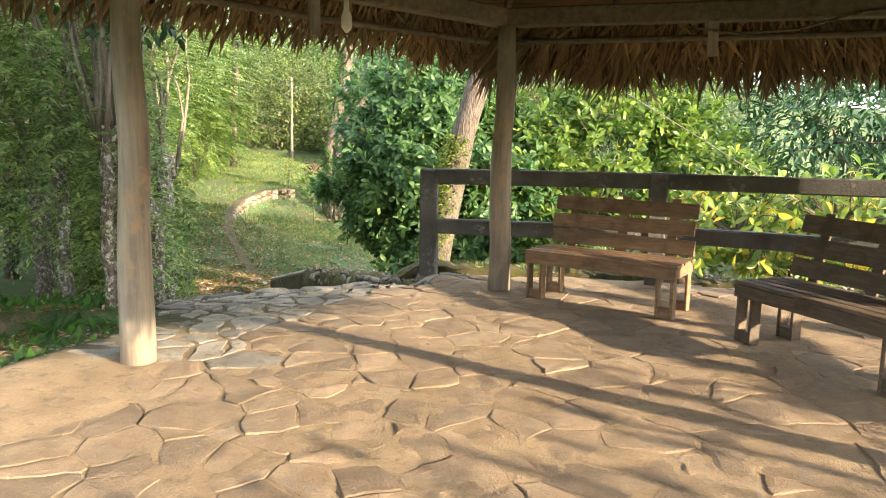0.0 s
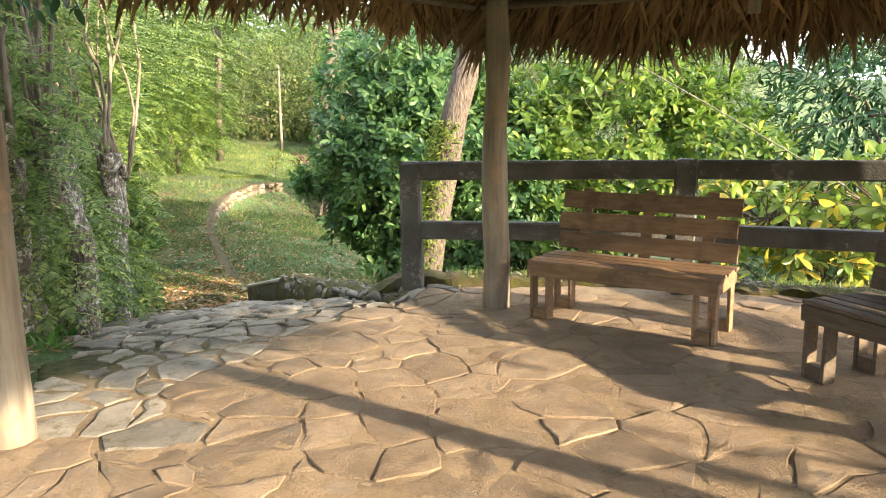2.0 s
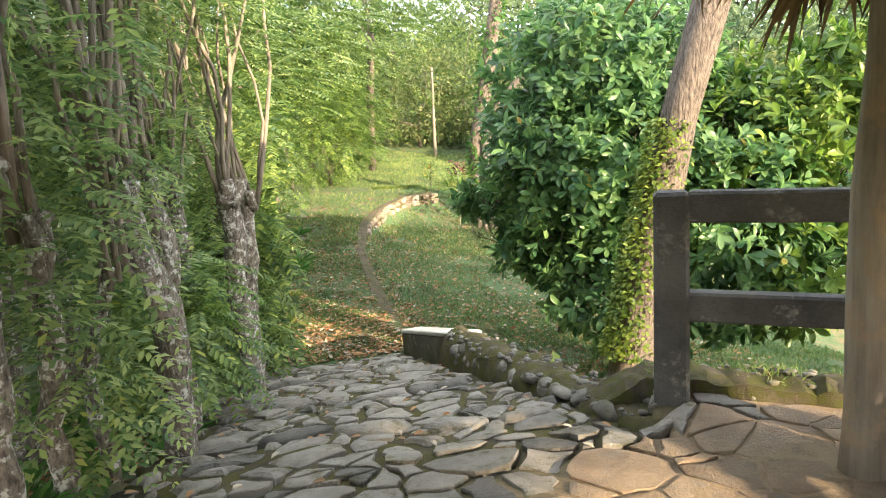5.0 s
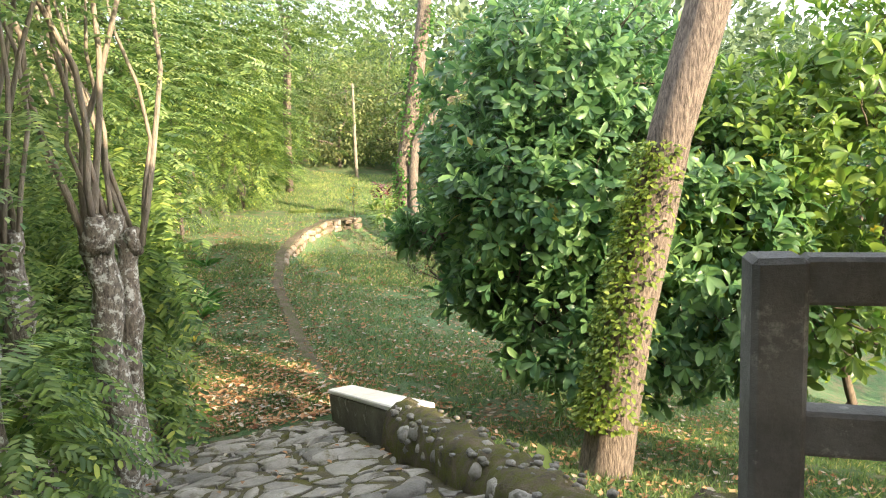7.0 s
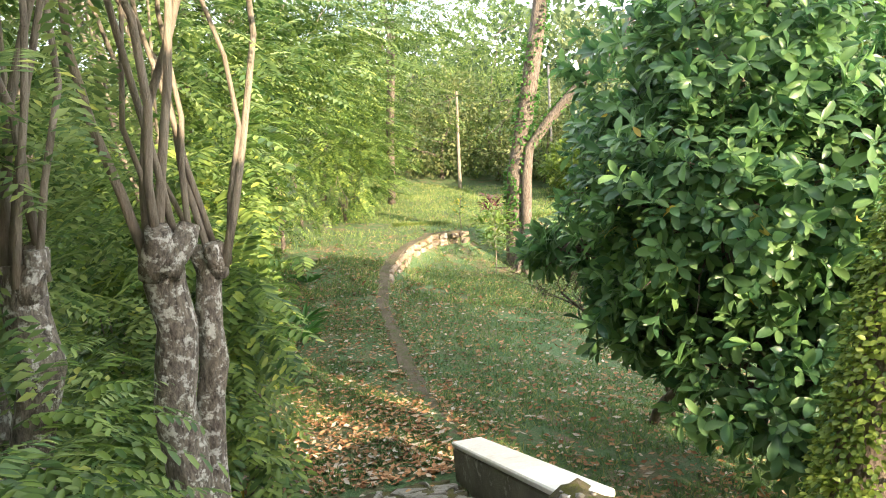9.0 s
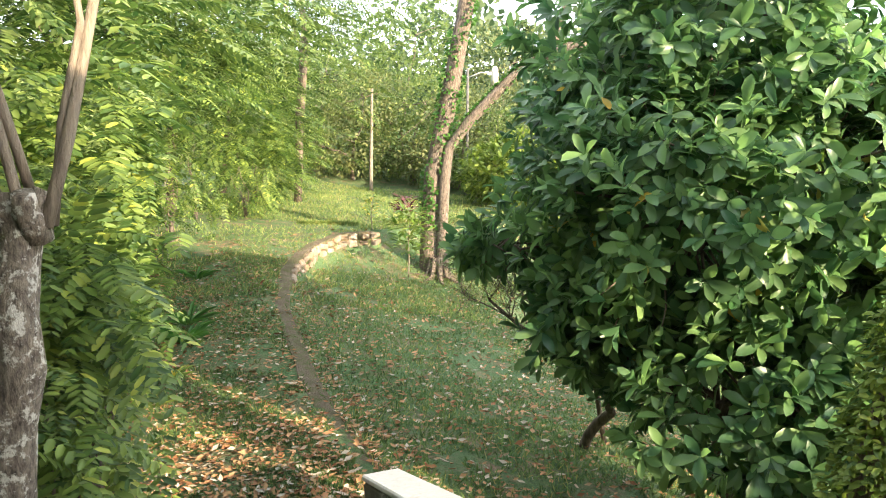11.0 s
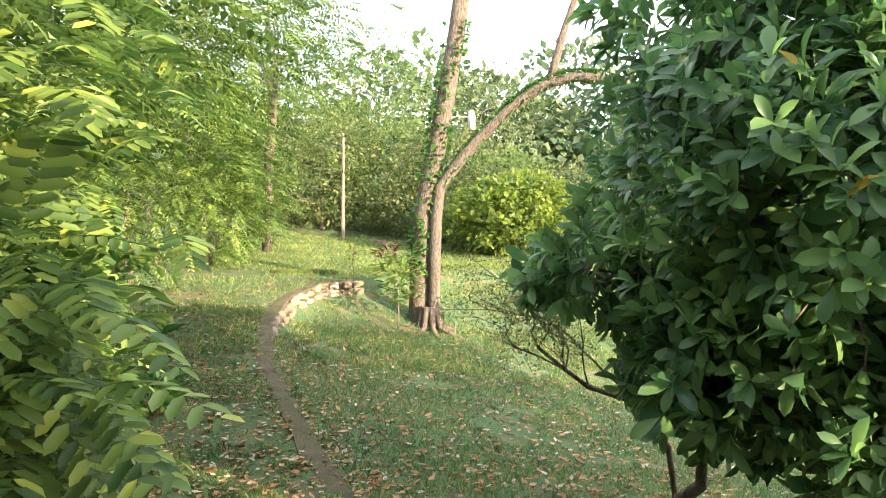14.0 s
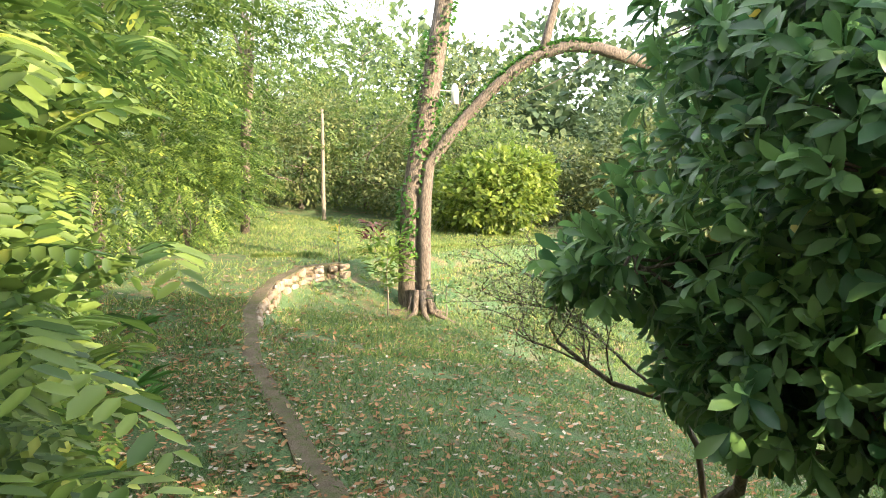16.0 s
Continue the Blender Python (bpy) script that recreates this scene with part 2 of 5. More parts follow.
M_FAR_HAZE = foliage("hazed_hill_leaf", (0.09, 0.13, 0.085), (0.16, 0.21, 0.13), None, 0, 0.2, 0.7, 1.2)


def ground_material():
    m, nt, b = material("grass_and_earth", 0.95)
    p = world_pos(nt)
    big = noise_node(nt, p, 0.55, 5, 0.6)
    mid = noise_node(nt, p, 3.5, 6, 0.7)
    fine = noise_node(nt, p, 38, 6, 0.75)
    grass = ramp_node(nt, fine, [(0.3, (0.03, 0.062, 0.022)), (0.7, (0.11, 0.18, 0.07))])
    earth = ramp_node(nt, fine, [(0.3, (0.10, 0.065, 0.04)), (0.7, (0.27, 0.19, 0.12))])
    f = ramp_node(nt, mid, [(0.47, (0, 0, 0)), (0.66, (1, 1, 1))])
    f2 = ramp_node(nt, big, [(0.36, (0.25, 0.25, 0.25)), (0.56, (1, 1, 1))])
    c = mix_node(nt, mix_node(nt, 1.0, f, f2, 'MULTIPLY'), grass, earth)
    nt.links.new(c, b.inputs["Base Color"])
    bump(nt, b, fine, 0.8, 0.04)
    return m


M_GROUND = ground_material()


# ---- mesh helpers ----
def mesh_object(name, verts, faces, mat, parent=None, label="", smooth=False):
    me = bpy.data.meshes.new(name)
    me.from_pydata(verts if isinstance(verts, list) else verts.tolist(), [], faces if isinstance(faces, list) else faces.tolist())
    me.materials.append(mat)
    if smooth:
        me.polygons.foreach_set("use_smooth", np.ones(len(me.polygons), bool))
    ob = new(name, me)
    if parent is not None:
        ob.parent = parent
        ob.matrix_parent_inverse = parent.matrix_basis.inverted()
    if label:
        ob["label"] = label
    return ob


def part(name, bm, mat, parent=None, label="", smooth=False):
    me = bpy.data.meshes.new(name)
    bm.to_mesh(me)
    bm.free()
    me.materials.append(mat)
    if smooth:
        me.polygons.foreach_set("use_smooth", np.ones(len(me.polygons), bool))
    ob = new(name, me)
    if parent is not None:
        ob.parent = parent
        ob.matrix_parent_inverse = parent.matrix_basis.inverted()
    if label:
        ob["label"] = label
    return ob


def holder(name, place, label, category, group="", rz=0):
    ob = new(name)
    ob.empty_display_size = 0.2
    ob.matrix_basis = pose(*place, 0, 0, rz)
    return tagged(ob, label, category, group)


def box(bm, size, m, bevel=0.006, wobble=0.0):
    """A bevelled box of that size about the origin of m."""
    made = bmesh.ops.create_cube(bm, size=1.0, matrix=m @ Matrix.Diagonal((*size, 1)))
    vs = made["verts"]
    if wobble:
        for v in vs:
            v.co += Vector([random.uniform(-wobble, wobble) for _ in range(3)])
    if bevel:
        es = list({e for v in vs for e in v.link_edges})
        bmesh.ops.bevel(bm, geom=es, offset=bevel, segments=1, affect='EDGES', profile=0.5)


def tube(pts, radii, seg=10, rough=0.0, closed=True):
    """Verts and faces of a tapered tube along a polyline."""
    pts = [Vector(p) for p in pts]
    verts, faces = [], []
    side = Vector((1, 0, 0))
    for i, p in enumerate(pts):
        d = (pts[min(i + 1, len(pts) - 1)] - pts[max(i - 1, 0)]).normalized()
        side = (side - d * side.dot(d))
        side = side.normalized() if side.length > 1e-4 else d.orthogonal().normalized()
        up = d.cross(side)
        for k in range(seg):
            a = 2 * math.pi * k / seg
            r = radii[i] * (1 + rough * (noise.noise(p * 2.3 + Vector((math.cos(a), math.sin(a), 0)) * 1.3)))
            verts.append(tuple(p + (side * math.cos(a) + up * math.sin(a)) * r))
    n = len(pts)
    for i in range(n - 1):
        for k in range(seg):
            a, b = i * seg + k, i * seg + (k + 1) % seg
            faces.append((a, b, b + seg, a + seg))
    if closed:
        faces.append(tuple(range(seg - 1, -1, -1)))
        faces.append(tuple(range((n - 1) * seg, n * seg)))
    return verts, faces


def join(pieces):
    verts, faces = [], []
    for v, f in pieces:
        o = len(verts)
        verts += v
        faces += [tuple(i + o for i in q) for q in f]
    return verts, faces


def bend(a, b, n=8, sway=0.1, seed=0):
    """A wavering line from a to b."""
    a, b = Vector(a), Vector(b)
    out = []
    for i in range(n + 1):
        t = i / n
        w = sway * math.sin(math.pi * t)
        out.append(a.lerp(b, t) + Vector((noise.noise((seed * 7.1, t * 2.5, 0.3)), noise.noise((seed * 3.7, t * 2.5, 5.1)), 0.2 * noise.noise((seed, t * 3, 9)))) * w * 2)
    return out


def unit(v):
    return v / np.maximum(np.linalg.norm(v, axis=1, keepdims=True), 1e-6)


def frames_for(dirs, ups):
    dirs = unit(dirs)
    side = unit(np.cross(dirs, ups))
    nor = np.cross(side, dirs)
    return dirs, side, nor


BROAD = (np.array([(0, 0, 0), (0.28, -0.42, 0.08), (0.3, 0, 0), (0.28, 0.42, 0.08), (0.68, -0.40, 0.03), (0.7, 0, -0.05), (0.68, 0.40, 0.03), (1, 0, -0.16)]),
         [(0, 2, 1), (0, 3, 2), (1, 2, 5, 4), (2, 3, 6, 5), (4, 5, 7), (5, 6, 7)])
OBOVATE = (np.array([(0, 0, 0), (0.3, -0.30, 0.05), (0.3, 0, 0), (0.3, 0.30, 0.05), (0.6, -0.48, 0.05), (0.6, 0, -0.015), (0.6, 0.48, 0.05), (0.85, -0.36, -0.03), (0.87, 0, -0.08), (0.85, 0.36, -0.03), (1.0, 0, -0.15)]),
           [(0, 2, 1), (0, 3, 2), (1, 2, 5, 4), (2, 3, 6, 5), (4, 5, 8, 7), (5, 6, 9, 8), (7, 8, 10), (8, 9, 10)])
DIAMOND = (np.array([(0, 0, 0), (0.5, -0.5, 0.05), (1, 0, -0.08), (0.5, 0.5, 0.05)]), [(0, 2, 1), (0, 3, 2)])
LEAFLET = (np.array([(0, 0, 0), (0.28, -0.42, 0.05), (0.78, -0.40, 0.0), (1, 0, -0.1), (0.78, 0.40, 0.0), (0.28, 0.42, 0.05)]), [(0, 3, 2, 1), (0, 5, 4, 3)])
CURLED = (np.array([(0, 0, 0.1), (0.5, -0.5, 0.12), (1, 0, 0.16), (0.5, 0.5, 0.1), (0.5, 0, -0.02)]), [(0, 4, 1), (1, 4, 2), (2, 4, 3), (3, 4, 0)])
BLADE = (np.array([(0, -0.5, 0), (0, 0.5, 0), (0.6, 0, 0.1), (1, 0, 0.35)]), [(0, 1, 2), (0, 2, 3)])


def leaf_mesh(name, base, dirs, ups, lengths, widths, mat, parent=None, shape=BROAD, label=""):
    """Many separate leaves in one mesh: base points, growing directions, upper sides, lengths and widths."""
    d, s, n = frames_for(dirs, ups)
    pv, pf = shape
    k = len(pv)
    L, W = np.asarray(lengths)[:, None, None], np.asarray(widths)[:, None, None]
    v = base[:, None, :] + d[:, None, :] * (pv[None, :, 0:1] * L) + s[:, None, :] * (pv[None, :, 1:2] * W) + n[:, None, :] * (pv[None, :, 2:3] * L)
    v = v.reshape(-1, 3)
    count = len(base)
    flat = [i for f in pf for i in f]
    tot = [len(f) for f in pf]
    allloops = (np.array(flat)[None, :] + (np.arange(count) * k)[:, None]).ravel()
    alltot = np.tile(tot, count)
    me = bpy.data.meshes.new(name)
    me.vertices.add(len(v))
    me.vertices.foreach_set("co", v.astype(np.float32).ravel())
    me.loops.add(len(allloops))
    me.loops.foreach_set("vertex_index", allloops.astype(np.int32))
    me.polygons.add(len(alltot))
    me.polygons.foreach_set("loop_start", np.concatenate([[0], np.cumsum(alltot)[:-1]]).astype(np.int32))
    me.polygons.foreach_set("loop_total", alltot.astype(np.int32))
    me.update(calc_edges=True)
    me.materials.append(mat)
    ob = new(name, me)
    if parent is not None:
        ob.parent = parent
        ob.matrix_parent_inverse = parent.matrix_basis.inverted()
    if label:
        ob["label"] = label
    if shape is OBOVATE:
        me.polygons.foreach_set("use_smooth", np.ones(len(me.polygons), bool))
    return ob


def shell_points(blobs, n, fill=0.35):
    """Points in a union of ellipsoids, most of them near the outside; with the outward direction."""
    vol = np.array([b[3] * b[4] * b[5] for b in blobs]) ** 0.67
    pick = RNG.choice(len(blobs), n, p=vol / vol.sum())
    B = np.array(blobs)[pick]
    dirs = unit(RNG.normal(size=(n, 3)))
    r = 1 - fill * RNG.random(n) ** 1.6
    lump = np.array([noise.noise(Vector(d) * 2.6 + Vector(b[:3])) for d, b in zip(dirs, B)])
    r = r * (1 + 0.28 * lump)
    pts = B[:, :3] + dirs * B[:, 3:6] * r[:, None]
    inside = np.zeros(n, bool)
    for i, b in enumerate(blobs):
        q = ((pts - np.array(b[:3])) / np.array(b[3:6]))
        inside |= ((q ** 2).sum(1) < 0.35) & (pick != i)
    return pts[~inside], dirs[~inside]


# ---- terrain ----
P0 = np.array((-0.05, 8.2))
AHEAD = np.array((-0.588, 0.809))
LEFT = np.array((-0.809, -0.588))
HUT = (2.15, 4.5)
EDGE = [(-0.05, 8.2), (-3.45, 13.35), (-5.65, 16.74), (-7.24, 19.3), (-8.15, 21.4), (-8.6, 23.6), (-8.45, 25.0), (-7.85, 25.9), (-3.0, 31.0), (8.0, 40.0)]


def edge_distance(x, y):
    """Distance from the line of wall and kerb; positive on the valley side."""
    best = np.full(np.shape(x), 1e9)
    sign = np.ones(np.shape(x))
    pts = EDGE
    for (ax, ay), (bx, by) in zip(pts[:-1], pts[1:]):
        dx, dy = bx - ax, by - ay
        t = np.clip(((x - ax) * dx + (y - ay) * dy) / (dx * dx + dy * dy), 0, 1)
        qx, qy = x - ax - t * dx, y - ay - t * dy
        d = np.hypot(qx, qy)
        s = np.where(dx * qy - dy * qx < 0, 1.0, -1.0)
        upd = d < best
        best = np.where(upd, d, best)
        sign = np.where(upd, s, sign)
    return best * sign


def height(x, y):
    x, y = np.asarray(x, float), np.asarray(y, float)
    s = (x - P0[0]) * AHEAD[0] + (y - P0[1]) * AHEAD[1]
    prof = np.interp(s, [-40, -3, 0, 6.2, 8.0, 10.2, 13.2, 15.3, 18.9, 24, 30, 60, 120], [0.3, 0.0, -0.06, -1.44, -1.52, -1.5, -1.08, -0.82, -0.36, -0.02, 0.4, 2.2, 4.0])
    e = edge_distance(x, y)
    drop0 = np.interp(s, [-3, 0, 5, 7, 12, 14.5, 17, 20], [0.4, 0.35, 0.3, 0.04, 0.03, 0.18, 0.42, 0.3])
    right = prof - drop0 * np.clip(e / 0.25, 0, 1) - 0.20 * np.clip(e - 0.2, 0, 9) - 0.30 * np.clip(e - 9, 0, 20) - 0.05 * np.clip(e - 29, 0, 80)
    left = prof + np.interp(s, [17, 24, 30, 40], [1, 0.25, 0.25, 1]) * (0.10 * np.clip(-e - 2.4, 0, 6) + 0.22 * np.clip(-e - 8.5, 0, 40))
    z = np.where(e > 0, right, left)
    rad = np.hypot(x - HUT[0], y - HUT[1])
    # under the terrace the earth lies a little below the paving
    far_side = (x - HUT[0]) * 0.55 + (y - HUT[1]) * 0.83
    terr = np.where(far_side > 1.5, -0.25 - 0.30 * np.clip(rad - 4.6, 0, 20), -0.06 - 0.05 * np.clip(rad - 4.6, 0, 10))
    near = np.clip((4.75 - rad) / 0.3, 0, 1) + ((s > -2.2) & (s < 0.3) & (e < 0) & (e > -2.9))
    behind = (s < -0.2) | ((e > 0) & (s < 1.5) & (rad < 5.0))
    z = np.where(behind & (rad < 12), terr, z)
    z = np.where((near > 0) & (s < -0.2), -0.1, z)
    z = z - 0.09 * ((s > -0.8) & (s < 5.6) & (e < 0.3) & (e > -2.6))
    return z + 0.03 * np.sin(x * 1.7 + 0.6 * y) * np.cos(y * 1.3)


def zat(x, y):
    return float(height(x, y))


def build_ground():
    xs = np.concatenate([np.linspace(-420, -32, 16), np.arange(-30, 26, 0.28), np.linspace(28, 420, 16)])
    ys = np.concatenate([np.linspace(-420, -14, 14), np.arange(-12, 46, 0.28), np.linspace(48, 460, 18)])
    X, Y = np.meshgrid(xs, ys)
    Z = height(X, Y)
    far = np.clip((np.hypot(X + 3, Y - 15) - 60) / 60, 0, 1)
    Z = Z * (1 - far) + far * 2.0
    n, m = X.shape
    v = np.stack([X, Y, Z], -1).reshape(-1, 3)
    i = np.arange(n * m).reshape(n, m)
    f = np.stack([i[:-1, :-1], i[:-1, 1:], i[1:, 1:], i[1:, :-1]], -1).reshape(-1, 4)
    g = mesh_object("ground", v, f, M_GROUND, smooth=True)
    return tagged(g, "sloping grassy ground with bare earth and fallen leaves", "ground", kind="structure")


build_ground()


# ---- the thatched hut ----
POST_AT = [(-1.47, 5.16), (0.77, 7.88), (4.45, 7.42), (6.0, 5.6), (5.3, 3.0), (-0.2, 1.45)]
BEAM_Z = 2.52


def eave_reach(a, out=1.19):
    """Distance from the hut's middle to the straight-sided eave in the direction a."""
    d = (math.cos(a), math.sin(a))
    best = 9.0
    for i in range(6):
        p = [(q[0] - HUT[0]) * out for q in (POST_AT[i], POST_AT[(i + 1) % 6])]
        r = [(q[1] - HUT[1]) * out for q in (POST_AT[i], POST_AT[(i + 1) % 6])]
        ex, ey = p[1] - p[0], r[1] - r[0]
        det = d[0] * -ey + d[1] * ex
        if abs(det) < 1e-9:
            continue
        t = (p[0] * -ey + r[0] * ex) / det
        k = (d[0] * r[0] - d[1] * p[0]) / det
        if t > 0 and -0.001 <= k <= 1.001:
            best = min(best, t)
    return best


def build_hut():
    hut = holder("thatched_hut", (HUT[0], HUT[1], 0), "open round hut with wooden posts and a palm thatch roof", "hut")
    for i, (x, y) in enumerate(POST_AT):
        a = math.atan2(y - HUT[1], x - HUT[0])
        top = (x - 0.05 * math.cos(a), y - 0.05 * math.sin(a), BEAM_Z)
        v, f = tube(bend((x, y, -0.05), top, 10, 0.022, i), [0.112 - 0.003 * k for k in range(11)], 14, 0.12)
        mesh_object("post", v, f, M_POST, hut, "bleached round log post", True)
    n = len(POST_AT)
    for i in range(n):
        a, b = Vector((*POST_AT[i], BEAM_Z + 0.08)), Vector((*POST_AT[(i + 1) % n], BEAM_Z + 0.08))
        d = (b - a).normalized()
        bm = bmesh.new()
        m = look((a + b) / 2, b) @ Matrix.Identity(4)
        box(bm, (0.14, 0.17, (b - a).length + 0.22), m, 0.012, 0.006)
        part("ring_beam", bm, M_BEAM, hut)
        out = Vector(((a.x + b.x) / 2 - HUT[0], (a.y + b.y) / 2 - HUT[1], 0)).normalized() * 0.42
        v, f = tube(bend(a + out + Vector((0, 0, -0.16)) - d * 0.2, b + out + Vector((0, 0, -0.16)) + d * 0.2, 8, 0.03, i + 20), [0.03] * 9, 7)
        mesh_object("eave_pole", v, f, M_BEAM, hut, "", True)
    apex = Vector((HUT[0], HUT[1], 5.3))
    for k in range(24):
        ang = 2 * math.pi * k / 24 + 0.1
        e = Vector((HUT[0] + eave_reach(ang) * math.cos(ang), HUT[1] + eave_reach(ang) * math.sin(ang), 2.58))
        v, f = tube([apex.lerp(e, t) - Vector((0, 0, 0.08)) for t in (0.04, 0.5, 1.0)], [0.035, 0.04, 0.035], 6)
        mesh_object("rafter", v, f, M_BEAM, hut, "", True)
    # roof skin: two layers with thickness
    pts, fcs = [], []
    seg = 72
    rings = [(0.05, 5.42), (1.5, 4.45), (3.0, 3.5), (4.2, 2.74), (4.55, 2.50)]
    for r, z in rings + [(r, z + 0.22) for r, z in reversed(rings)]:
        for k in range(seg):
            a = 2 * math.pi * k / seg
            w = (1 + 0.02 * noise.noise((math.cos(a) * 2, math.sin(a) * 2, z))) * eave_reach(a) / 4.3
            pts.append((HUT[0] + r * w * math.cos(a), HUT[1] + r * w * math.sin(a), z))
    nr = 2 * len(rings)
    for i in range(nr):
        for k in range(seg):
            a, b = i * seg + k, i * seg + (k + 1) % seg
            c, d = ((i + 1) % nr) * seg + (k + 1) % seg, ((i + 1) % nr) * seg + k
            fcs.append((a, b, c, d))
    thatch = mesh_object("thatch_layer", pts, fcs, M_THATCH_IN, hut, "dark matted palm thatch")
    # hanging palm strips at the eave
    N = 9000
    ang = RNG.random(N) * 2 * math.pi
    reach = np.array([eave_reach(q) for q in ang])
    rr = RNG.random(N)
    rad = reach * (0.93 + 0.13 * rr)
    z = 2.66 - rr * 0.30 + 0.14 * RNG.random(N)
    base = np.stack([HUT[0] + rad * np.cos(ang), HUT[1] + rad * np.sin(ang), z], 1)
    lean = RNG.normal(0, 0.45, N)
    d = np.stack([np.cos(ang) * 0.55 - np.sin(ang) * lean, np.sin(ang) * 0.55 + np.cos(ang) * lean, -0.85 + 0.25 * RNG.random(N)], 1)
    gap = np.array([noise.noise((math.cos(a) * 9, math.sin(a) * 9, 2.0)) for a in ang])
    deg = np.degrees(ang) % 360
    far = (deg > 48) & (deg < 110)
    low = (deg > 290) | (deg < 25)
    ln = (0.36 + 0.16 * RNG.random(N)) * (1 + 0.32 * gap) * np.where(far, 1.4, np.where(low, 1.3, np.where((deg > 125) & (deg < 190), 0.6, 0.84)))
    up = unit(RNG.normal(size=(N, 3)) * 0.6 + np.stack([np.cos(ang), np.sin(ang), np.full(N, 0.6)], 1))
    leaf_mesh("eave_fringe", base, d, up, ln, 0.022 + 0.018 * RNG.random(N), M_THATCH, thatch, DIAMOND, "ragged fringe of dry palm strips")
    # palm ribs running round the underside
    pcs = []
    for k in range(170):
        a0 = RNG.random() * 2 * math.pi
        span = 0.35 + 0.5 * RNG.random()
        r0 = 2.6 + 1.7 * RNG.random()
        z0 = 3.5 + (3.0 - r0) * 0.64 - 0.05
        tilt = RNG.normal(0, 0.25)
        line = []
        for t in (0, 0.33, 0.66, 1):
            a, r = a0 + span * t, min(r0 + tilt * t, 4.25)
            w = eave_reach(a) / 4.3
            line.append((HUT[0] + r * w * math.cos(a), HUT[1] + r * w * math.sin(a), z0 - (r - r0) * 0.64))
        pcs.append(tube(line, [0.009, 0.008, 0.007, 0.004], 4))
    v, f = join(pcs)
    mesh_object("palm_ribs", v, f, M_THATCH, thatch, "thin pale palm ribs under the thatch")


build_hut()


# ---- paving ----
def clip_poly(poly, px, py, nx, ny):
    out = []
    for i in range(len(poly)):
        a, b = poly[i], poly[(i + 1) % len(poly)]
        da = (a[0] - px) * nx + (a[1] - py) * ny
        db = (b[0] - px) * nx + (b[1] - py) * ny
        if da <= 0:
            out.append(a)
        if da * db < 0:
            t = da / (da - db)
            out.append((a[0] + (b[0] - a[0]) * t, a[1] + (b[1] - a[1]) * t))
    return out


def cells(points, reach, stretch=1.0):
    """Irregular cells round the points."""
    P = np.array(points)
    rw = np.random.default_rng(4)
    W = rw.random(len(P)) * (reach / 1.6) ** 2 * 0.55
    for i, (x, y) in enumerate(points):
        poly = [(x - reach, y - reach), (x + reach, y - reach), (x + reach, y + reach), (x - reach, y + reach)]
        d = np.hypot(P[:, 0] - x, P[:, 1] - y)
        for j in np.argsort(d)[1:18]:
            qx, qy = P[j]
            k = 0.5 + 0.5 * (W[i] - W[j]) / max(d[j] ** 2, 1e-4)
            k = min(max(k, 0.12), 0.88)
            poly = clip_poly(poly, x + (qx - x) * k, y + (qy - y) * k, qx - x, qy - y)
            if len(poly) < 3:
                break
        yield i, poly


def drift(x, y):
    """A slow sideways drift that makes the joints wander."""
    return (x + 0.11 * noise.noise((x * 1.9, y * 1.9, 3.0)) + 0.022 * noise.noise((x * 8, y * 8, 1.0)),
            y + 0.11 * noise.noise((x * 1.9, y * 1.9, 13.0)) + 0.022 * noise.noise((x * 8, y * 8, 11.0)))


def stone_slab(poly, joint, zf, thick, rnd, tilt=0.01, dome=0.0):
    """One flat stone from a cell: wandering edges, shrunk unevenly by the joint, chipped rim, a slight slope."""
    n = len(poly)
    ring = []
    for i in range(n):
        a, b = poly[i], poly[(i + 1) % n]
        L = math.hypot(b[0] - a[0], b[1] - a[1])
        k = max(1, min(5, int(L / 0.07)))
        ring += [drift(a[0] + (b[0] - a[0]) * t / k, a[1] + (b[1] - a[1]) * t / k) for t in range(k)]
    if len(ring) < 4:
        return None
    cx = sum(p[0] for p in ring) / len(ring)
    cy = sum(p[1] for p in ring) / len(ring)
    verts, faces = [], []
    tx, ty = rnd.uniform(-tilt, tilt), rnd.uniform(-tilt, tilt)
    lift = rnd.uniform(-0.006, 0.005)
    ph = rnd.uniform(0, 50)
    jit = [1.0 + 0.9 * noise.noise((x * 4 + ph, y * 4, ph)) + rnd.uniform(-0.35, 0.35) for x, y in ring]
    for shrink, dz in ((0.0, -thick), (0.0, -0.005), (0.005, 0.0)):
        for (x, y), j in zip(ring, jit):
            dx, dy = x - cx, y - cy
            d = math.hypot(dx, dy) + 1e-6
            k = max(0.25, (d - joint * max(j, 0.15) - shrink) / d)
            px, py = cx + dx * k, cy + dy * k
            verts.append((px, py, zf(px, py) + dz + lift + tx * dx + ty * dy + 0.004 * noise.noise((px * 11, py * 11, ph))))
    m = len(ring)
    for k in (0.62, 0.0):
        for i in range(m if k else 1):
            x, y = (cx + (verts[2 * m + i][0] - cx) * k, cy + (verts[2 * m + i][1] - cy) * k)
            verts.append((x, y, zf(x, y) + lift + tx * (x - cx) + ty * (y - cy) + 0.002 + dome * (0.7 if k else 1.0) + 0.009 * noise.noise((x * 6 + ph, y * 6, ph))))
    for r in range(3):
        for i in range(m):
            faces.append((r * m + i, r * m + (i + 1) % m, (r + 1) * m + (i + 1) % m, (r + 1) * m + i))
    for i in range(m):
        faces.append((3 * m + i, 3 * m + (i + 1) % m, 4 * m))
    return verts, faces


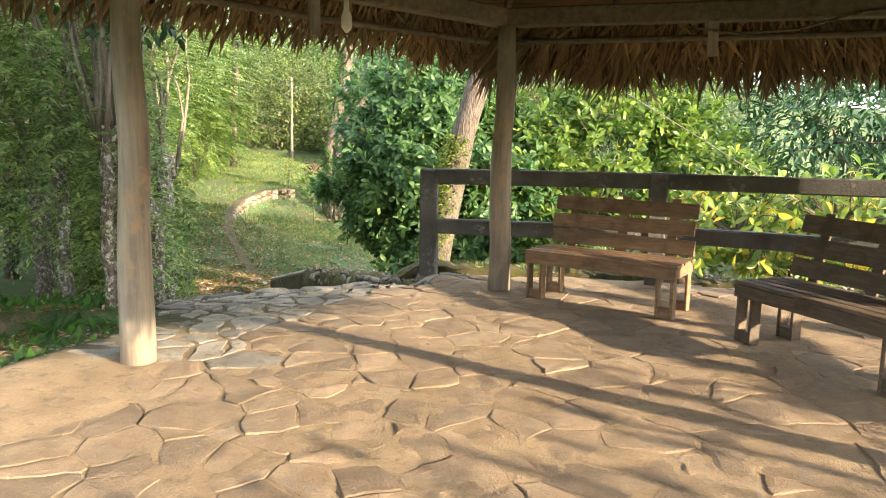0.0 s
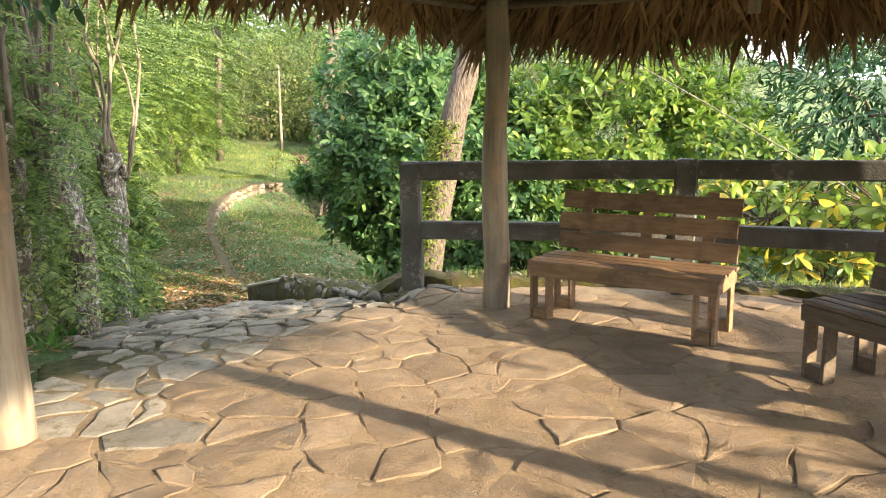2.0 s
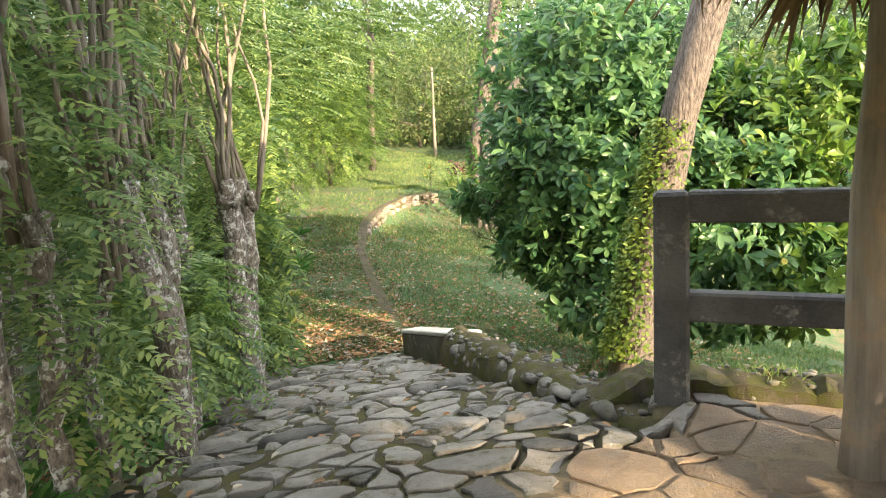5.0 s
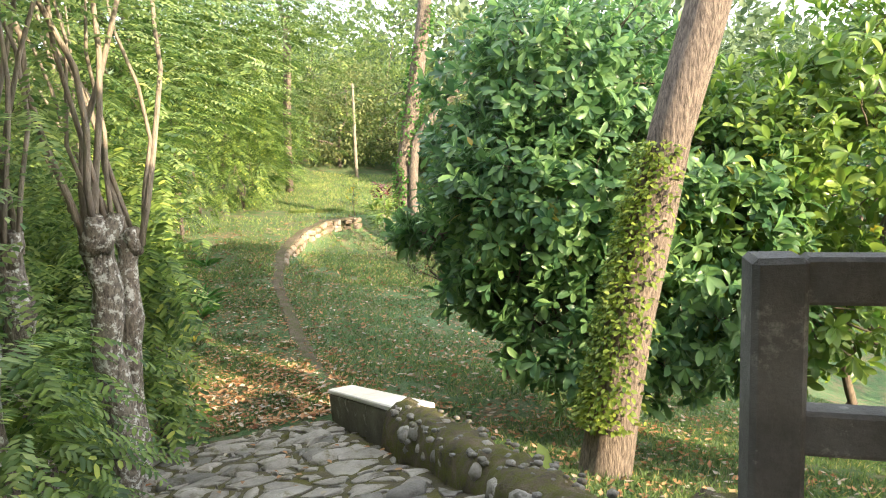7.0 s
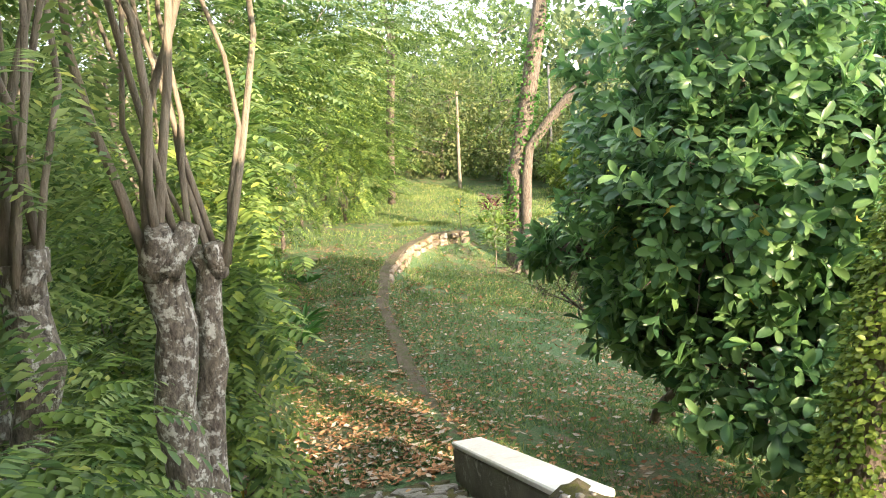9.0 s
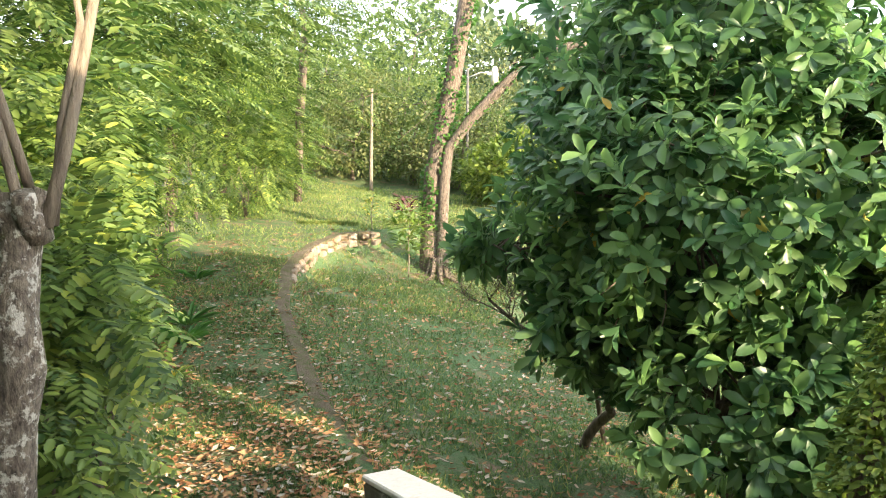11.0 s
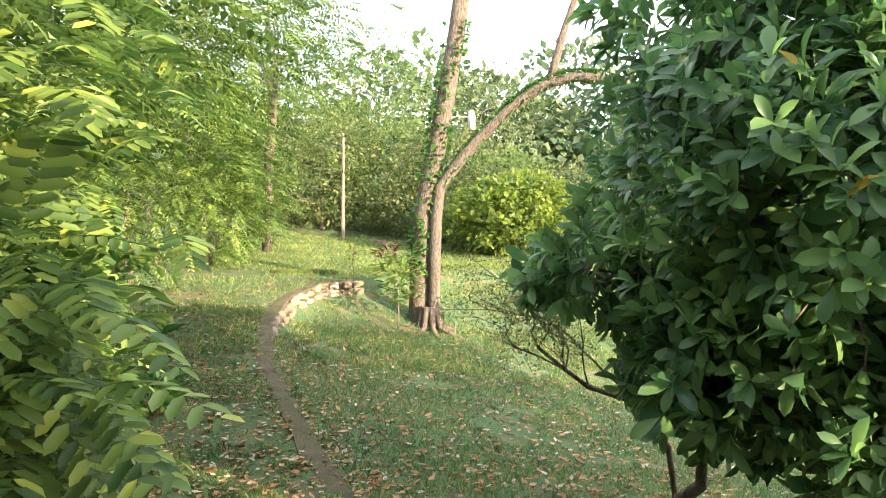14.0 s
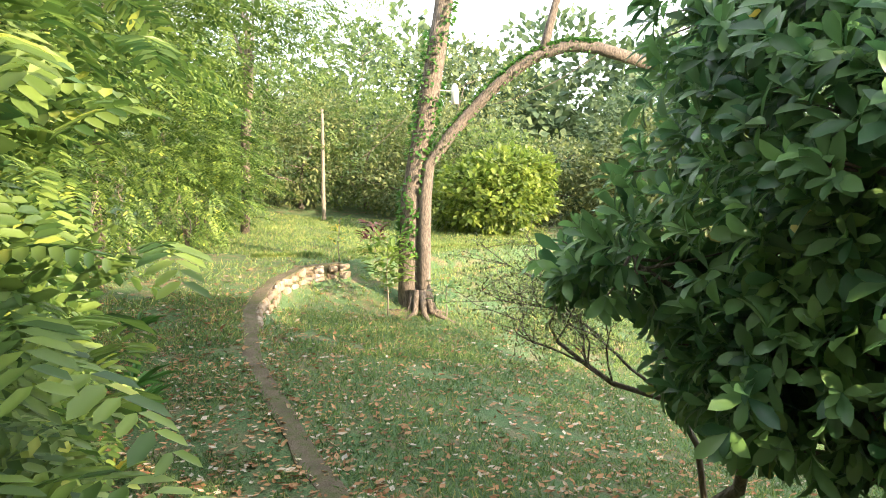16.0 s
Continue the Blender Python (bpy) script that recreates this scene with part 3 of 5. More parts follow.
RAIL_AT = [(-0.05, 8.60), (2.35, 8.42), (5.05, 7.55), (6.55, 5.2), (6.6, 3.0)]


def in_disc(x, y, more=0.0):
    """On the round terrace, which runs up to the low wall behind the railing."""
    r = math.hypot(x - HUT[0], y - HUT[1])
    if r < 4.35 + more:
        return True
    if r > 5.2 or y < 5.0:
        return False
    for (ax, ay), (bx, by) in zip(RAIL_AT[:-1], RAIL_AT[1:]):
        L = math.hypot(bx - ax, by - ay)
        if ((x - ax) * -(by - ay) + (y - ay) * (bx - ax)) / L > 0.14 + more:
            return False
    return x > -0.2


def on_terrace(x, y):
    s, u = ramp_su(x, y)
    disc = in_disc(x, y)
    wing = s > -2.0 and 0.3 < u < 2.7 + 0.15 * math.sin(s * 3.0)
    return (s < 0.0 or u < -0.05) and (disc or wing)


def ramp_su(x, y):
    return ((x - P0[0]) * AHEAD[0] + (y - P0[1]) * AHEAD[1], (x - P0[0]) * LEFT[0] + (y - P0[1]) * LEFT[1])


def ramp_z(x, y):
    s, u = ramp_su(x, y)
    soft = 0.5 * (s + math.sqrt(s * s + 0.25)) - 0.02
    if s < 1.2:
        soft *= min(max((u + 0.12) / 0.15, 0.0), 1.0)
    return -0.226 * max(soft, 0) + (0.012 * math.sin(7 * s) + 0.01 * math.sin(5 * u)) * min(max(s, 0), 1)


def on_ramp(x, y):
    s, u = ramp_su(x, y)
    return 0.0 <= s < 6.1 and 0.10 < u < 2.55 + 0.25 * math.sin(s * 2.1)


def bed_relief(x, y):
    """Uneven sand and cement: it buries some joints, lies low in others, and heaps up by the post."""
    s, u = ramp_su(x, y)
    sandy = min(max((x + 1.0) / 0.6, 0.0), 1.0) * min(max(-s / 0.4, 0.0), 1.0)
    rel = (0.006 + 0.003 * sandy) * noise.noise((x * 2.6, y * 2.6, 1)) + 0.005 * noise.noise((x * 9, y * 9, 4)) + 0.003 * noise.noise((x * 23, y * 23, 8))
    heap = 0.045 * math.exp(-((x + 2.0) ** 2 + (y - 4.55) ** 2) / 0.35)
    return rel + 0.008 * sandy + heap


def patch(name, inside, zf, bounds, step, mat, drop, label, category):
    """A thick bed that follows zf over the given region."""
    xs, ys = np.arange(bounds[0], bounds[1], step), np.arange(bounds[2], bounds[3], step)
    bm = bmesh.new()
    grid = {}
    for i, x in enumerate(xs):
        for j, y in enumerate(ys):
            if inside(x, y):
                grid[i, j] = bm.verts.new((x, y, zf(x, y) - drop - 0.02 * max(0.0, 1 - abs(ramp_su(x, y)[0] - 0.1) / 0.7) + bed_relief(x, y)))
    for (i, j) in list(grid):
        q = [grid.get(k) for k in ((i, j), (i + 1, j), (i + 1, j + 1), (i, j + 1))]
        if all(q):
            bm.faces.new(q)
    edge = [e for e in bm.edges if len(e.link_faces) == 1]
    made = bmesh.ops.extrude_edge_only(bm, edges=edge)
    for v in [g for g in made["geom"] if isinstance(g, bmesh.types.BMVert)]:
        v.co.z -= 0.35
    ob = part(name, bm, mat, None, "", True)
    return tagged(ob, label, category, kind="structure")


def lay(floor_ob, ramp_ob):
    """Flat stones over terrace and ramp: the near ones singly, the rest joined."""
    rnd = random.Random(11)

    def inside(x, y):
        return on_terrace(x, y) or on_ramp(x, y)

    pts = []
    for _ in range(16000):
        x, y = rnd.uniform(-6.4, 7.1), rnd.uniform(0.0, 13.8)
        if not inside(x, y):
            continue
        s = ramp_su(x, y)[0]
        g = (0.32 if s < -1.0 else 0.25 if s < 0.4 else 0.19) * rnd.choice((0.5, 0.7, 0.95, 1.3, 1.7))
        if all((x - a) ** 2 + (y - b) ** 2 > g * g for a, b in pts):
            pts.append((x, y))
    order = sorted(range(len(pts)), key=lambda i: math.hypot(pts[i][0] - 0.2, pts[i][1] - 5.6))
    near_floor = set([i for i in order if ramp_su(*pts[i])[0] < 0][:300])
    near_ramp = set([i for i in order if ramp_su(*pts[i])[0] >= 0][:300])
    rest = {0: [], 1: []}
    for i, poly in cells(pts, 0.55):
        if len(poly) < 3:
            continue
        cx, cy = pts[i]
        kept = []
        for px, py in poly:
            for _ in range(14):
                if inside(px, py):
                    break
                px, py = cx + (px - cx) * 0.86, cy + (py - cy) * 0.86
            kept.append((px, py))
        s = ramp_su(cx, cy)[0]
        # mossy stones, and terrace ones greyed to paint in the eave's shade
        mossy = s > 0.0 or cx < -0.9 + 0.35 * rnd.random() and cy > 5.2
        joint = 0.007 + 0.010 * rnd.random() if not mossy else 0.022 + 0.016 * rnd.random() if s < 0.6 else 0.026 + 0.022 * rnd.random()
        made = stone_slab(kept, joint, ramp_z, 0.05, rnd, 0.022 if s < 0 or ramp_su(cx, cy)[1] < -0.05 else 0.07, 0.0 if s < 0.6 else rnd.uniform(0.0, 0.028))
        if made is None:
            continue
        mat = M_RAMP_STONE if mossy else M_STONE
        on_floor = s < 0 or ramp_su(cx, cy)[1] < -0.05
        if i in near_floor or i in near_ramp:
            mesh_object("paving_stone", made[0], made[1], mat, floor_ob if on_floor else ramp_ob)
        else:
            rest[int(on_floor)].append(made)
    for key, ob, mat in ((1, floor_ob, M_STONE), (0, ramp_ob, M_RAMP_STONE)):
        if rest[key]:
            v, f = join(rest[key])
            tagged(mesh_object("paving_stones", v, f, mat, ob), kind="stuff")


def ramp_ribs(ramp_ob):
    """Rows of long stones laid across the ramp as low treads."""
    rnd = random.Random(17)
    for s0 in (1.2, 2.75, 4.2, 5.45):
        u = 0.25
        while u < 2.45:
            L = rnd.uniform(0.22, 0.5)
            c = P0 + AHEAD * (s0 + 0.12 * math.sin(u * 2 + s0 * 3) + 0.3 * (u - 1.2)) + LEFT * (u + L / 2)
            bm = bmesh.new()
            bmesh.ops.create_icosphere(bm, subdivisions=2, radius=1.0)
            for v in bm.verts:
                q = v.co.copy()
                w = 1 + 0.3 * noise.noise(q * 1.3 + Vector((u * 5, s0 * 3, 0)))
                v.co = Vector((math.copysign(abs(q.x) ** 0.7, q.x) * L * 0.5, q.y * 0.085, math.copysign(abs(q.z) ** 0.6, q.z) * 0.06)) * w
            bmesh.ops.transform(bm, matrix=pose(c[0], c[1], ramp_z(c[0], c[1]) - 0.005, rnd.uniform(-8, 8), rnd.uniform(-5, 5), math.degrees(math.atan2(LEFT[1], LEFT[0])) + rnd.uniform(-9, 9)), verts=bm.verts)
            part("tread_stone", bm, M_RAMP_STONE, ramp_ob, "", True)
            u += L + rnd.uniform(0.0, 0.05)


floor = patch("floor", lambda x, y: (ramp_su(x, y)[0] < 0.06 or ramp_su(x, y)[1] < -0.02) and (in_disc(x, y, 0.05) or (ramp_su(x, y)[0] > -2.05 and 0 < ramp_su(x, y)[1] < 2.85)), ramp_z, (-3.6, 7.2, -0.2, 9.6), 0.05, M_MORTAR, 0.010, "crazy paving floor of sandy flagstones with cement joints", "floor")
ramp = patch("pavement", lambda x, y: 0.0 <= ramp_su(x, y)[0] < 6.2 and 0.04 < ramp_su(x, y)[1] < 2.75, ramp_z, (-6.5, 0.5, 6.0, 14.0), 0.07, M_MOSS_MORTAR, 0.012, "sloping path of grey stones set in mossy mortar", "path")


# ---- rail, low wall and kerb ----
def build_rail():
    rail = holder("railing", (2.4, 8.52, 0), "dark weathered concrete railing with two rails round the terrace", "railing")
    for i, (x, y) in enumerate(RAIL_AT):
        bm = bmesh.new()
        a = math.atan2(y - HUT[1], x - HUT[0])
        box(bm, (0.19, 0.19, 1.42), pose(x, y, 0.45, 0, 0, (2, -10, -40, -75, -90)[i]), 0.02, 0.006)
        part("rail_post", bm, M_CONCRETE, rail)
    for (ax, ay), (bx, by) in zip(RAIL_AT[:-1], RAIL_AT[1:]):
        for z, h in ((1.075, 0.16), (0.53, 0.16)):
            a, b = Vector((ax, ay, z)), Vector((bx, by, z))
            d = (b - a).normalized()
            ang = math.degrees(math.atan2(d.y, d.x))
            inset = 0.075 if z < 0.9 else 0.09
            bm = bmesh.new()
            L = (b - a).length - 2 * inset + 0.004
            box(bm, (L, 0.13, h), pose(*((a + b) / 2), 0, 0, ang), 0.014, 0.004)
            part("rail", bm, M_CONCRETE, rail)


def rough_wall(line, profile, step=0.09, amp=0.035):
    """A lumpy wall along a line of (x, y, top): the profile lists (offset to the right, height below the top)."""
    bm = bmesh.new()
    dense = []
    for (ax, ay, az), (bx, by, bz) in zip(line[:-1], line[1:]):
        k = max(1, int(math.hypot(bx - ax, by - ay) / step))
        dense += [(ax + (bx - ax) * t / k, ay + (by - ay) * t / k, az + (bz - az) * t / k) for t in range(k)]
    dense.append(line[-1])
    rows = []
    n = len(dense)
    for i, (x, y, z) in enumerate(dense):
        ax, ay, _ = dense[max(i - 2, 0)]
        bx, by, _ = dense[min(i + 2, n - 1)]
        L = math.hypot(bx - ax, by - ay)
        rx, ry = (by - ay) / L, -(bx - ax) / L
        row = []
        for o, h in profile:
            p = Vector((x + rx * o, y + ry * o, z - h))
            q = noise.noise(p * 5.5) + 0.6 * noise.noise(p * 14) + 0.45 * noise.noise(p * 27)
            w = noise.noise(p * 4.5 + Vector((9, 0, 0)))
            row.append(bm.verts.new(p + Vector((rx * w * amp, ry * w * amp, q * amp * 0.8))))
        rows.append(row)
    for a, b in zip(rows[:-1], rows[1:]):
        for k in range(len(profile) - 1):
            bm.faces.new((a[k], a[k + 1], b[k + 1], b[k]))
    bm.faces.new(rows[0][::-1])
    bm.faces.new(rows[-1])
    return bm


def build_terrace_edge():
    line = []
    for x, y in RAIL_AT:
        d = Vector((x - HUT[0], y - HUT[1], 0)).normalized() * 0.34
        line.append((x + d.x, y + d.y, 0.07))
    line.insert(0, (line[0][0] - 0.4, line[0][1] - 0.12, -0.22))
    line.insert(1, (line[1][0] - 0.2, line[1][1] - 0.05, -0.02))
    side = [(-0.2, 0.5), (-0.2, 0.14), (-0.17, 0.03), (-0.08, 0.0), (0.03, 0.01), (0.12, 0.02), (0.2, 0.1), (0.23, 0.3), (0.25, 0.7), (0.3, 1.5)]
    side = [(-o, h) for o, h in reversed(side)]
    ob = part("low_wall", rough_wall(line, side, 0.05, 0.055), M_RUBBLE_BED, None, "", False)
    tagged(ob, "low mossy retaining wall under the railing", "wall", kind="structure")


def build_side_wall():
    """The wall beside the ramp: rubble with a mossy top, and a flat white cap at its lower end."""
    wall = holder("side_wall", (-1.8, 10.9, -0.6), "low rubble wall with a mossy top beside the ramp", "wall")
    ends = [P0 + AHEAD * q + LEFT * -0.12 for q in (0.1, 1.4, 2.6, 3.9)]
    bm = rough_wall([(ends[0][0], ends[0][1], -0.05), (ends[1][0], ends[1][1], -0.20), (ends[2][0], ends[2][1], -0.36), (ends[3][0], ends[3][1], -0.52)],
                    [(-0.24, 0.75), (-0.24, 0.35), (-0.22, 0.15), (-0.18, 0.05), (-0.10, 0.0), (0.0, -0.01), (0.10, 0.01), (0.17, 0.06), (0.21, 0.2), (0.24, 0.9)], 0.04, 0.06)
    part("wall_body", bm, M_RUBBLE_BED, wall, "", True)
    a, b = P0 + AHEAD * 3.75 + LEFT * -0.16, P0 + AHEAD * 6.25 + LEFT * -0.16
    za, zb = -0.50, -1.10
    mid = (a + b) / 2
    d = Vector((b[0] - a[0], b[1] - a[1], zb - za))
    m = look((mid[0], mid[1], (za + zb) / 2), (b[0], b[1], zb))
    bm = bmesh.new()
    box(bm, (0.30, 0.05, d.length), m @ pose(0, -0.025, 0), 0.012, 0.006)
    part("cap", bm, M_CAP, wall, "flat white cement cap")
    bm = bmesh.new()
    box(bm, (0.28, 0.60, d.length - 0.02), m @ pose(0, -0.35, 0), 0.02, 0.012)
    part("masonry", bm, M_WALL, wall, "black-stained masonry under the cap")
    rnd = random.Random(3)
    for k in range(34):
        s = rnd.uniform(0.5, 3.9)
        top = -0.135 * s
        if k % 5:
            u, z = 0.055 + rnd.uniform(-0.02, 0.02), rnd.uniform(-0.226 * s + 0.03, top - 0.05)
        else:
            u, z = rnd.uniform(-0.24, 0.0), top - 0.04
        p = P0 + AHEAD * s + LEFT * u
        bm = bmesh.new()
        bmesh.ops.create_icosphere(bm, subdivisions=2, radius=1.0)
        sx, sy, sz = rnd.uniform(0.03, 0.095), rnd.uniform(0.04, 0.07), rnd.uniform(0.03, 0.06)
        for v in bm.verts:
            w = 1 + 0.35 * noise.noise(v.co * 1.4 + Vector((k * 3.1, 0, 0)))
            v.co = Vector((v.co.x * sx, v.co.y * sy, v.co.z * sz)) * w
        bmesh.ops.transform(bm, matrix=pose(p[0], p[1], z, rnd.uniform(-30, 30), rnd.uniform(-30, 30), rnd.uniform(0, 180)), verts=bm.verts)
        part("stone", bm, M_RUBBLE, wall, "", True)


def pebbles(places, parent, seed, label):
    """Small bedded pebbles, joined into one part."""
    rnd = random.Random(seed)
    verts, faces = [], []
    unit_ball = bmesh.new()
    bmesh.ops.create_icosphere(unit_ball, subdivisions=1, radius=1.0)
    ball_v = [v.co.copy() for v in unit_ball.verts]
    ball_f = [[v.index for v in f.verts] for f in unit_ball.faces]
    unit_ball.free()
    for k, (at, rmax) in enumerate(places):
        r = rnd.uniform(0.010, rmax)
        off = len(verts)
        for c in ball_v:
            w = r * (1 + 0.5 * noise.noise(c * 1.7 + Vector((k * 2.3, 0, 0))))
            verts.append(at + Vector((c.x * w * 1.3, c.y * w, c.z * w * 0.8)))
        faces += [[off + q for q in f] for f in ball_f]
    mesh_object("pebbles", verts, faces, M_RUBBLE, parent, label, True)


def build_pebbles():
    rnd = random.Random(21)
    places = []
    for k in range(150):
        s = rnd.uniform(0.2, 3.85)
        p = P0 + AHEAD * s + LEFT * rnd.uniform(-0.31, 0.1)
        top = float(np.interp(s, [0.1, 1.4, 2.6, 3.9], [-0.05, -0.20, -0.36, -0.52]))
        places.append((Vector((p[0], p[1], top + rnd.uniform(-0.03, 0.012))), 0.032))
    pebbles(places, bpy.data.objects["side_wall"], 5, "small pebbles bedded in the mossy wall top")
    places = []
    for (ax, ay), (bx, by) in zip(RAIL_AT[:-1], RAIL_AT[1:]):
        for k in range(int(34 * math.hypot(bx - ax, by - ay))):
            t = rnd.random()
            x, y = ax + (bx - ax) * t, ay + (by - ay) * t
            d = Vector((x - HUT[0], y - HUT[1], 0)).normalized()
            o = rnd.uniform(0.13, 0.5)
            z = 0.06 if o > 0.2 else rnd.uniform(-0.05, 0.05)
            places.append((Vector((x + d.x * o, y + d.y * o, z + rnd.uniform(-0.012, 0.008))), 0.03))
    pebbles(places, bpy.data.objects["low_wall"], 6, "small pebbles and clods bedded in the wall")


def build_kerb():
    bm = bmesh.new()
    line = []
    for (ax, ay), (bx, by) in zip(EDGE[1:7], EDGE[2:8]):
        k = max(2, int(math.hypot(bx - ax, by - ay) / 0.35))
        line += [(ax + (bx - ax) * t / k, ay + (by - ay) * t / k) for t in range(k)]
    line.append(EDGE[7])
    n = len(line)
    rows = []
    for i, (x, y) in enumerate(line):
        ax, ay = line[max(i - 1, 0)]
        bx, by = line[min(i + 1, n - 1)]
        L = math.hypot(bx - ax, by - ay)
        rx, ry = (by - ay) / L, -(bx - ax) / L
        z = zat(x - rx * 0.5, y - ry * 0.5)
        w = 0.125 + 0.05 * noise.noise((i * 0.8, 4, 0))
        wob = 0.03 * noise.noise((i * 0.6, 0, 0))
        deep = zat(x + rx * 0.6, y + ry * 0.6) - 0.2
        prof = [(-w, z - 0.1), (-w + 0.01, z - 0.004), (w, z - 0.004), (w + 0.01, z - 0.03), (w + 0.03, deep)]
        rows.append([bm.verts.new((x + rx * (o + wob), y + ry * (o + wob), h + 0.012 * noise.noise((i * 0.9, o * 5, 2)))) for o, h in prof])
    for a, b in zip(rows[:-1], rows[1:]):
        for k in range(4):
            bm.faces.new((a[k], a[k + 1], b[k + 1], b[k]))
    bm.faces.new(rows[-1])
    bm.faces.new(rows[0][::-1])
    kerb = part("kerb", bm, M_KERB, None, "", False)
    tagged(kerb, "worn brown kerb beside the grass path, ending in a whitewashed retaining wall", "kerb", kind="structure")
    rnd = random.Random(8)
    for i in range(n):
        if i < n * 0.60:
            continue
        x, y = line[i]
        ax, ay = line[max(i - 1, 0)]
        bx, by = line[min(i + 1, n - 1)]
        L = math.hypot(bx - ax, by - ay)
        rx, ry = (by - ay) / L, -(bx - ax) / L
        top = zat(x - rx * 0.5, y - ry * 0.5)
        for row in range(2):
            bm = bmesh.new()
            sz = rnd.uniform(0.10, 0.19)
            box(bm, (rnd.uniform(0.24, 0.34), 0.10, sz), pose(x + rx * 0.18, y + ry * 0.18, top - 0.09 - row * 0.19, 0, rnd.uniform(-6, 6), math.degrees(math.atan2(ry, rx)) + 90), 0.03, 0.035)
            part("stone", bm, M_WHITEWASH, kerb)


build_rail()
build_terrace_edge()
build_side_wall()
build_pebbles()
build_kerb()


# ---- benches ----
def build_bench(name, place, rz, mat, label, length=1.28):
    """A bench of pallet boards: box legs, slatted seat, sloping slatted back. Its front looks along -y."""
    b = holder(name, (place[0], place[1], 0), label, "bench", "pallet benches")
    b.matrix_basis = Matrix.Identity(4)
    depth = 0.50
    L = length
    for sx in (-1, 1):
        for y0, nm in ((-depth / 2 + 0.05, "front_leg"), (depth / 2 - 0.05, "back_leg")):
            x0 = sx * (L / 2 - 0.09)
            for k, dx in enumerate((-0.065, 0.065)):
                bm = bmesh.new()
                box(bm, (0.024, 0.09, 0.40), pose(x0 + dx, y0, 0.20), 0.003, 0.002)
                leg = part(nm, bm, mat, b)
            bm = bmesh.new()
            box(bm, (0.10, 0.085, 0.09), pose(x0, y0, 0.046), 0.004, 0.003)
            part("leg_block", bm, mat, leg)
    for y0, nm in ((-depth / 2 - 0.002, "front_apron"), (depth / 2 - 0.02, "back_apron")):
        bm = bmesh.new()
        box(bm, (L, 0.022, 0.095), pose(0, y0, 0.388), 0.003, 0.002)
        part(nm, bm, mat, b)
    for sx in (-1, 1):
        bm = bmesh.new()
        box(bm, (0.022, depth - 0.05, 0.09), pose(sx * (L / 2 - 0.012), -0.012, 0.388), 0.003, 0.002)
        part("side_apron", bm, mat, b)
    for k in range(5):
        bm = bmesh.new()
        box(bm, (L + 0.02, 0.086, 0.022), pose(0.004 * (-1) ** k, -depth / 2 + 0.038 + k * 0.104, 0.448), 0.003, 0.002)
        part("seat_slat", bm, mat, b)
    tilt = pose(0, depth / 2 - 0.02, 0.40, -14)
    for x0 in (-L / 2 + 0.22, 0.02, L / 2 - 0.22):
        bm = bmesh.new()
        box(bm, (0.085, 0.022, 0.62), tilt @ pose(x0, 0.014, 0.27), 0.003, 0.002)
        part("back_upright", bm, mat, b)
    for k in range(3):
        bm = bmesh.new()
        box(bm, (L - 0.02, 0.022, 0.135), tilt @ pose(0.008 * (-1) ** k, -0.008, 0.15 + k * 0.165, 0, 0.5 * (-1) ** k, 0), 0.004, 0.003)
        part("back_slat", bm, mat, b)
    b.matrix_basis = pose(place[0], place[1], 0, 0, 0, rz)
    return b


build_bench("bench", (1.765, 7.42), -28.0, M_PALLET, "brown pallet-wood bench with slatted seat and back, facing the hut", 1.40)
build_bench("bench", (3.14, 5.87), -62.5, M_PALLET_D, "dark weathered pallet-wood bench with slatted seat and back", 1.36)


# ---- plants ----
def limbs(name, lines, mat, parent, label="", seg=9, rough=0.15):
    pcs = []
    for pts, r0, r1 in lines:
        k = len(pts) - 1
        pcs.append(tube(pts, [r0 + (r1 - r0) * i / k for i in range(k + 1)], seg, rough))
    v, f = join(pcs)
    return mesh_object(name, v, f, mat, parent, label, True)


def broad_tree(name, base, trunk_r, blobs, leaves, leaf_len, mat, bark_mat, label, category="tree", droop=0.25, fill=0.4, stems=None, seed=0, shape=BROAD, ratio=0.42):
    """A tree or bush: tapered trunk, limbs into each mass of the crown, and separate leaves."""
    t = holder(name, base, label, category)
    lines = []
    mid = np.mean([b[:3] for b in blobs], axis=0)
    starts = stems or [base]
    for i, s0 in enumerate(starts):
        fork = Vector(s0).lerp(Vector(mid), 0.45) + Vector((0.1 * math.sin(i * 5), 0.1 * math.cos(i * 3), 0))
        lines.append((bend((s0[0], s0[1], s0[2] - 0.12), fork, 7, 0.15, seed + i), trunk_r, trunk_r * 0.6))
        for j, bl in enumerate(blobs):
            if (j + i) % len(starts) == 0:
                lines.append((bend(fork, bl[:3], 6, 0.2, seed + 10 + j), trunk_r * 0.5, trunk_r * 0.14))
                for q in range(3):
                    a = q * 2.1 + j
                    tip = Vector(bl[:3]) + Vector((math.cos(a) * bl[3], math.sin(a) * bl[4], 0.5 * bl[5] * math.sin(a * 1.7))) * 0.75
                    lines.append((bend(bl[:3], tip, 4, 0.15, seed + 30 + q + j), trunk_r * 0.2, trunk_r * 0.06))
    limbs("trunk", lines, bark_mat, t, "", 8)
    pts, out = shell_points(blobs, leaves, fill)
    n = len(pts)
    d = out * 0.9 + RNG.normal(0, 0.55, (n, 3))
    d[:, 2] -= droop
    up = out * 0.6 + RNG.normal(0, 0.4, (n, 3)) + np.array((0, 0, 0.9))
    ln = leaf_len * (0.6 + 0.7 * RNG.random(n))
    leaf_mesh("crown", pts, d, up, ln, ln * ratio, mat, t, shape)
    return t


